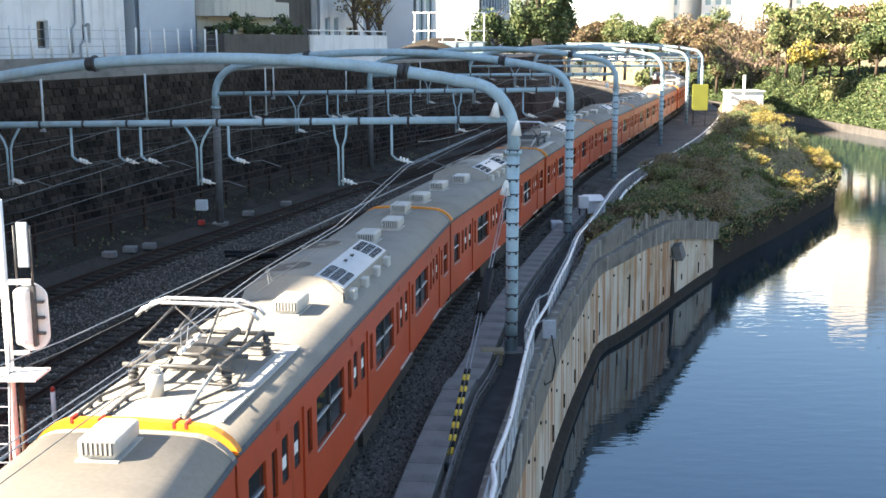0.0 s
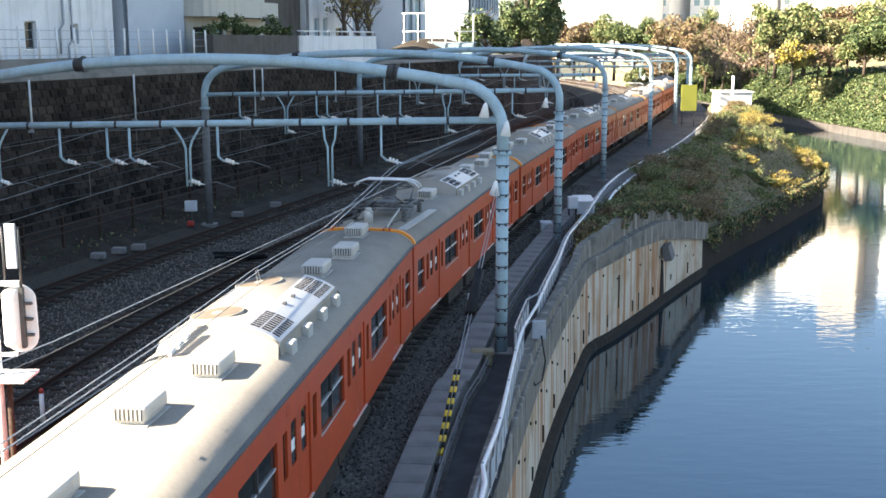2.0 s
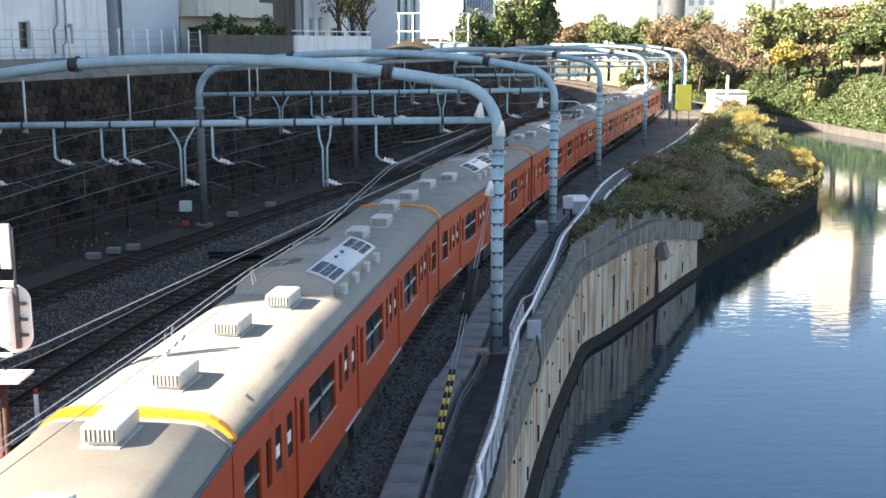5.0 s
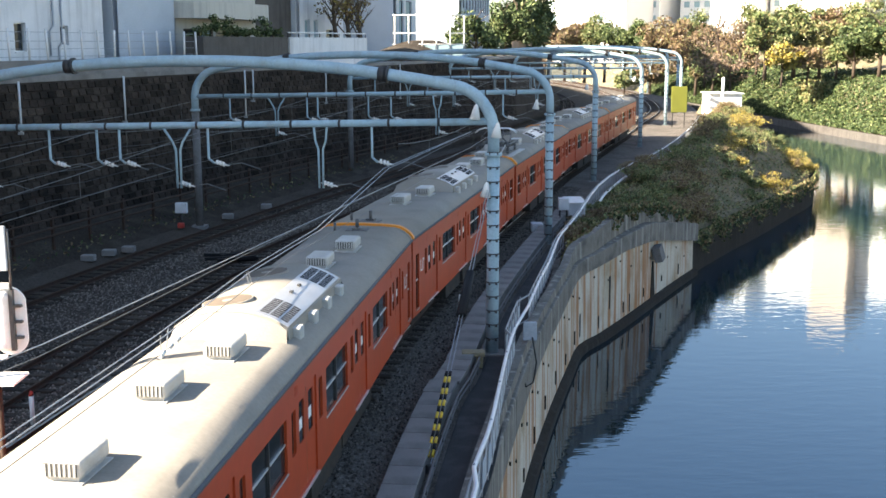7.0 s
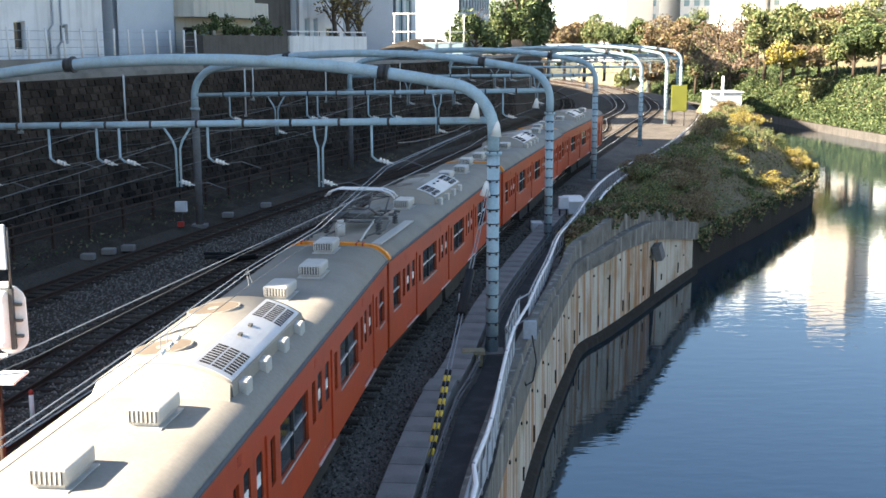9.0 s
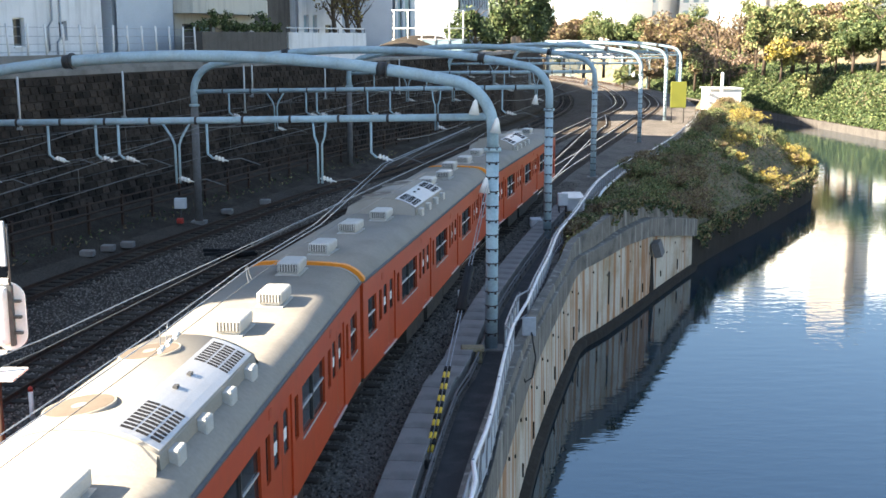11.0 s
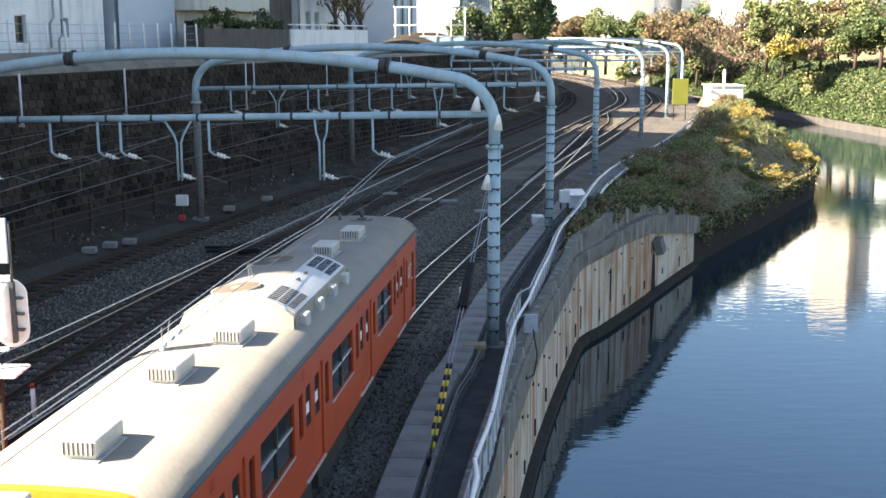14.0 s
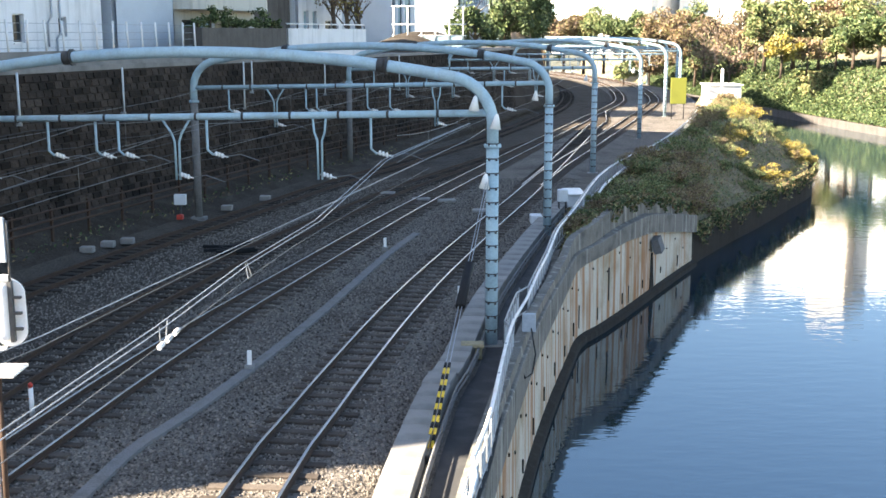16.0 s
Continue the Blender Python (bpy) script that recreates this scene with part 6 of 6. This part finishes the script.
def far_side():
    bm = bmesh.new()
    st = FAR.run(FAR.s_at_y(-300) if FAR.s[0] < 0 else 0, FAR.s[-1], 6)
    sweep(bm, st, [(0.6, -6.5), (0, -6.5), (0, -3.2), (0.6, -3.2)])
    setting(part("far_quay", fix(bm), "hedge_wall"), "grey stone quay on the opposite river bank", "quay")
    bm = bmesh.new()
    sweep(bm, st, [(0.6, -6.5), (0.6, -3.3), (3.0, -1.2), (5.5, 2.6), (14, 4.0), (30, 8.5), (160, 9.0), (160, -6.5)])
    setting(part("far_bank", fix(bm), "soil"), "green slope of the opposite river bank", "bank")
    rnd = np.random.RandomState(31)
    pts = []
    for i in range(52000):
        s = FAR.s_at_y(110 + 150 * rnd.rand())
        u = rnd.rand()
        off, z = (0.35 + 5.3 * u ** 1.4, -3.2 + 5.9 * u ** 1.4) if i % 4 else (5.5 + 9 * u, 2.6 + 1.6 * u)
        x, y, _ = FAR.at(s, off)
        pts.append((x - 0.1, y, z + 0.25 * rnd.rand() + 0.15))
    # mostly dark leaves, which also put the bank's shade into the ivy
    o = leaf_mesh("ivy", pts, 0.25, ["leaf_dark", "leaf_dark", "leaf_green"], rnd)
    tagged(o, "dark ivy covering the opposite bank", "ivy", kind="stuff")

    def at(px, Y):
        return (px - 784) / 1984 * Y * 1.0
    spec = [  # across, distance, base, height, width, look
        (1345, 178, 3.5, 9.5, 9, "g"), (1395, 182, 3.8, 10.5, 9, "g"), (1440, 180, 3.8, 8, 8, "o"), (1375, 170, 2.8, 5.5, 6, "y"), (1420, 172, 3.0, 5, 7, "b"), (1500, 172, 3.4, 8, 8, "d"), (1545, 168, 3.6, 9.5, 9, "d"),
        (1590, 165, 3.6, 9, 9, "g"), (1470, 176, 3.4, 6, 7, "o"), (1330, 190, 4.0, 7, 7, "b"), (1300, 196, 4.5, 9, 8, "x"), (1262, 200, 4.0, 9.5, 9, "x"), (1240, 190, 2.0, 6.5, 10, "x"), (1285, 178, 1.0, 6, 10, "x"),
        (1200, 215, 4.0, 8.5, 9, "b"), (1165, 225, 4.0, 10, 10, "b"), (1125, 230, 4.5, 9, 9, "d"), (1085, 235, 5.0, 8.5, 9, "d"), (1050, 240, 5.0, 9.5, 9, "g"), (1020, 245, 5, 8.5, 9, "b"), (990, 240, 5, 8, 8, "b"),
        (1225, 235, 5, 10, 9, "g"), (1330, 215, 6, 10, 9, "g"), (1465, 205, 6.5, 9, 9, "b"), (1520, 200, 6.5, 9.5, 9, "g"), (1405, 210, 6.5, 10, 10, "g"), (1100, 200, -0.3, 4.5, 5, "g"), (1145, 205, 0, 6.5, 8, "b"),
        (960, 262, 0, 12, 11, "b"), (995, 268, 0, 11, 11, "d"), (1030, 270, 0, 12, 12, "b"), (1065, 272, 0, 11, 11, "x"), (1100, 272, 0, 12, 12, "b"), (1135, 268, 0, 11, 11, "d"), (1170, 262, 0, 12, 12, "b"), (1205, 256, 0, 12, 12, "x"),
        (1240, 246, 0, 12, 12, "b"), (1270, 236, 0, 11, 12, "d"), (1300, 226, 0, 11, 12, "b"), (1255, 215, -1, 9, 11, "d"), (1225, 225, -1, 9, 10, "b"),
    ]
    looks = {"g": ("broad green tree on the far bank", ["leaf_green", "leaf_olive", "leaf_dark"]), "d": ("dark evergreen tree on the far bank", ["leaf_dark", "leaf_green"]), "o": ("olive green tree turning yellow", ["leaf_olive", "leaf_green"]),
             "y": ("small tree with golden leaves", ["leaf_yellow", "leaf_olive"]), "b": ("russet brown autumn tree", ["leaf_brown", "twig", "leaf_olive"]), "x": ("nearly bare tree with brown twigs", ["twig", "leaf_brown"])}
    for i, (px, Y, z, h, w, k) in enumerate(spec):
        tree(looks[k][0], at(px, Y), Y, z, h, w, looks[k][1], n=900 if k == "x" else 4200, leaf=0.2 if k == "x" else 0.27, seed=50 + i, bare=k in "xb", crown=0.72)
    # sunlit patch of the slope by the quay, given as paler leaves
    o = leaf_mesh("hedge", [(55.6 + 4 * rnd.rand() + 1.2 * (rnd.rand()), 171 + 9 * rnd.rand(), -2.6 + 5.6 * rnd.rand()) for _ in range(2500)], 0.3, ["leaf_olive", "leaf_green"], rnd)
    tagged(o, "paler leaves for the sunlit slope beside the quay", "hedge", kind="stuff")
    for px, Y, w, h, mt, lb in ((1030, 330, 26, 60, "far_white", "pale concrete tower far beyond the trees"), (1105, 340, 20, 55, "far_white", "white office block beyond the trees"), (1180, 350, 16, 60, "far_tan", "tan brick apartment block beyond the trees"),
                                (1260, 330, 24, 58, "far_white", "white office block beyond the trees"), (1345, 330, 20, 45, "far_white", "low white block beyond the trees"), (1415, 320, 22, 55, "far_white", "pale apartment block beyond the trees"),
                                (1478, 300, 10, 58, "far_tan", "tan brick tower beyond the trees"), (1545, 300, 18, 50, "far_white", "white tower beyond the trees"), (960, 340, 18, 50, "far_tan", "beige block beyond the trees")):
        x = at(px, Y)
        g = thing("tower_block", lb, "building", Matrix.Translation((x, Y, 0)) @ Matrix.Rotation(radians(-38), 4, "Z"), "distant buildings")
        bm = bmesh.new()
        box(bm, -w / 2, w / 2, 0, 18, 3, h)
        part("wall", bm, mt, g)
        for zz in range(11, 24, 4):
            for k in range(int(w / 3.2)):
                bm = bmesh.new()
                xx = -w / 2 + 1.2 + k * 3.2
                box(bm, xx, xx + 1.7, -0.06, 0.02, zz, zz + 1.7)
                part("window", bm, "glass_blue", g)


def street_plants():
    rnd = np.random.RandomState(41)
    for i in range(7):
        x, y, _ = WALL_FOOT.at(WALL_FOOT.s_at_y(65.6 + 1.4 * i), -2.1)
        g = thing("shrub", "dark green shrub in the planter", "shrub", Matrix.Translation((x, y, 9.05)), "shrubs in the planter")
        part("stem", tube(bmesh.new(), [(0, 0, -0.1), (0, 0, 0.5)], 0.04, 5), "bark", g)
        h = 1.1 if i in (1, 2, 5) else 0.6
        leaf_mesh("foliage", clumps(rnd, 420, 9, (0, 0, h * 0.6), (0.85, 0.85, h * 0.7)), 0.1, ["leaf_dark", "leaf_green"], rnd, g)
    for i, yy in enumerate((84.0, 86.0, 87.8)):
        x, y, _ = WALL_FOOT.at(WALL_FOOT.s_at_y(yy), -3.4)
        tree("slim tree with sparse golden-brown leaves", x, y, 7.2, 6.5, 3.6, ["leaf_brown", "leaf_yellow"], n=420, leaf=0.13, seed=80 + i, bare=True, group="street trees")
    for i, (yy, off, h) in enumerate(((141, -3.0, 9), (147, -2.2, 10), (152, -2.6, 10), (137, -4, 8), (158, -2.4, 9), (165, -3, 9), (172, -2.6, 9), (130, -6, 7))):
        x, y, _ = WALL_FOOT.at(WALL_FOOT.s_at_y(yy), off)
        tree("dark evergreen tree above the stone wall", x, y, 5.6, h, 7, ["leaf_dark", "leaf_dark", "leaf_green"], n=2600, leaf=0.26, seed=90 + i, group="street trees", crown=0.85)
    # dark overgrown mound above the wall
    bm = bmesh.new()
    rows = []
    for k in range(13):
        y = 92 + 2.4 * k
        row = []
        for j in range(7):
            x, yy, _ = WALL_FOOT.at(WALL_FOOT.s_at_y(y), -1.3 - 1.6 * j)
            row.append(bm.verts.new((x, yy, 6.9 + 2.2 * math.sin(math.pi * k / 12) * math.sin(math.pi * min(1, j / 5)))))
        rows.append(row)
    for r, q in zip(rows, rows[1:]):
        for j in range(6):
            bm.faces.new((r[j], r[j + 1], q[j + 1], q[j])).smooth = True
    setting(part("mound", fix(bm), "dirt"), "dark bare earth mound above the stone wall", "mound")
    # weeds at the wall foot
    pts = []
    for i in range(1500):
        x, y, _ = TRACK_D.at(TRACK_D.s_at_y(33 + 60 * rnd.rand()), -2.2 - 2.4 * rnd.rand())
        pts.append((x, y, 0.15 + 0.3 * rnd.rand() ** 2 + 0.1))
    o = leaf_mesh("weeds", pts, 0.08, ["leaf_dark", "leaf_brown", "leaf_olive"], rnd)
    tagged(o, "sparse weeds at the foot of the stone wall", "weeds", kind="stuff")


for k, c, s in (("board_green", (0.17, 0.18, 0.03), (0.13, 0.14, 0.03)), ("panel_light", (0.50, 0.55, 0.60), (0.42, 0.47, 0.52)), ("board_brown", (0.20, 0.15, 0.11), (0.13, 0.1, 0.08)), ("grille_shade", (0.12, 0.12, 0.115), (0.07, 0.07, 0.07)), ("fan_dirt", (0.16, 0.13, 0.10), (0.09, 0.075, 0.06)), ("yellow_cloth", (0.62, 0.50, 0.16), (0.52, 0.42, 0.14))):
    M[k] = mat(k, c, 0.7, spots=s, spot_scale=0.8, grain=12, grain_amt=0.1, bump=0.1)

ground()
river_wall()
stone_wall()
TRACKS = rails()
cable_trough()
railing()
fence_on_wall()
for rgt, lft, br, bl, fl in (((1.42, 32.0), (-16.2, 35.5), 6.48, 6.05, 0.5), ((4.74, 50.3), (-11.9, 54.0), 6.56, 6.2, 0.2), ((9.91, 73.8), (-6.3, 76.0), 6.56, 6.4, 0.2), ((17.27, 98.8), (0.5, 102), 6.56, 6.45, 0.2),
                         ((24.67, 125.3), (8, 128.5), 6.56, 6.5, 0.2), ((31.0, 148), (14, 151), 6.56, 6.5, 0.2), ((35.5, 172), (16, 174), 6.56, 6.5, 0.2), ((37.5, 190), (16, 192), 6.56, 6.5, 0.2), ((37.5, 208), (15, 210), 6.56, 6.5, 0.2), ((36, 228), (13, 230), 6.56, 6.5, 0.2), ((33, 250), (8, 252), 6.56, 6.5, 0.2)):
    if rgt[1] < 40:
        portal(rgt, lft, 8.17, br, bl, fl, arms=((0.196, 0), (0.284, 1), (0.482, 0), (0.537, 1), (0.644, 0), (0.686, 0), (0.776, 0), (0.9, 1)))
    elif rgt[1] < 60:
        portal(rgt, lft, 8.17, br, bl, fl, arms=((0.12, 0), (0.3, 1), (0.43, 0), (0.494, 0), (0.64, 0), (0.671, 0), (0.761, 1), (0.9, 0)))
    else:
        portal(rgt, lft, 8.17, br, bl, fl)
wires()
CARS = train()
signal()
small_lineside()
buildings()
bank()
far_side()
street_plants()
wall_stones(bpy.data.objects["wall_south"])
sleepers(TRACKS)
ballast_stones()


def motions():
    for i, c in enumerate(CARS):
        walk(c, car_rows(i))


motions()
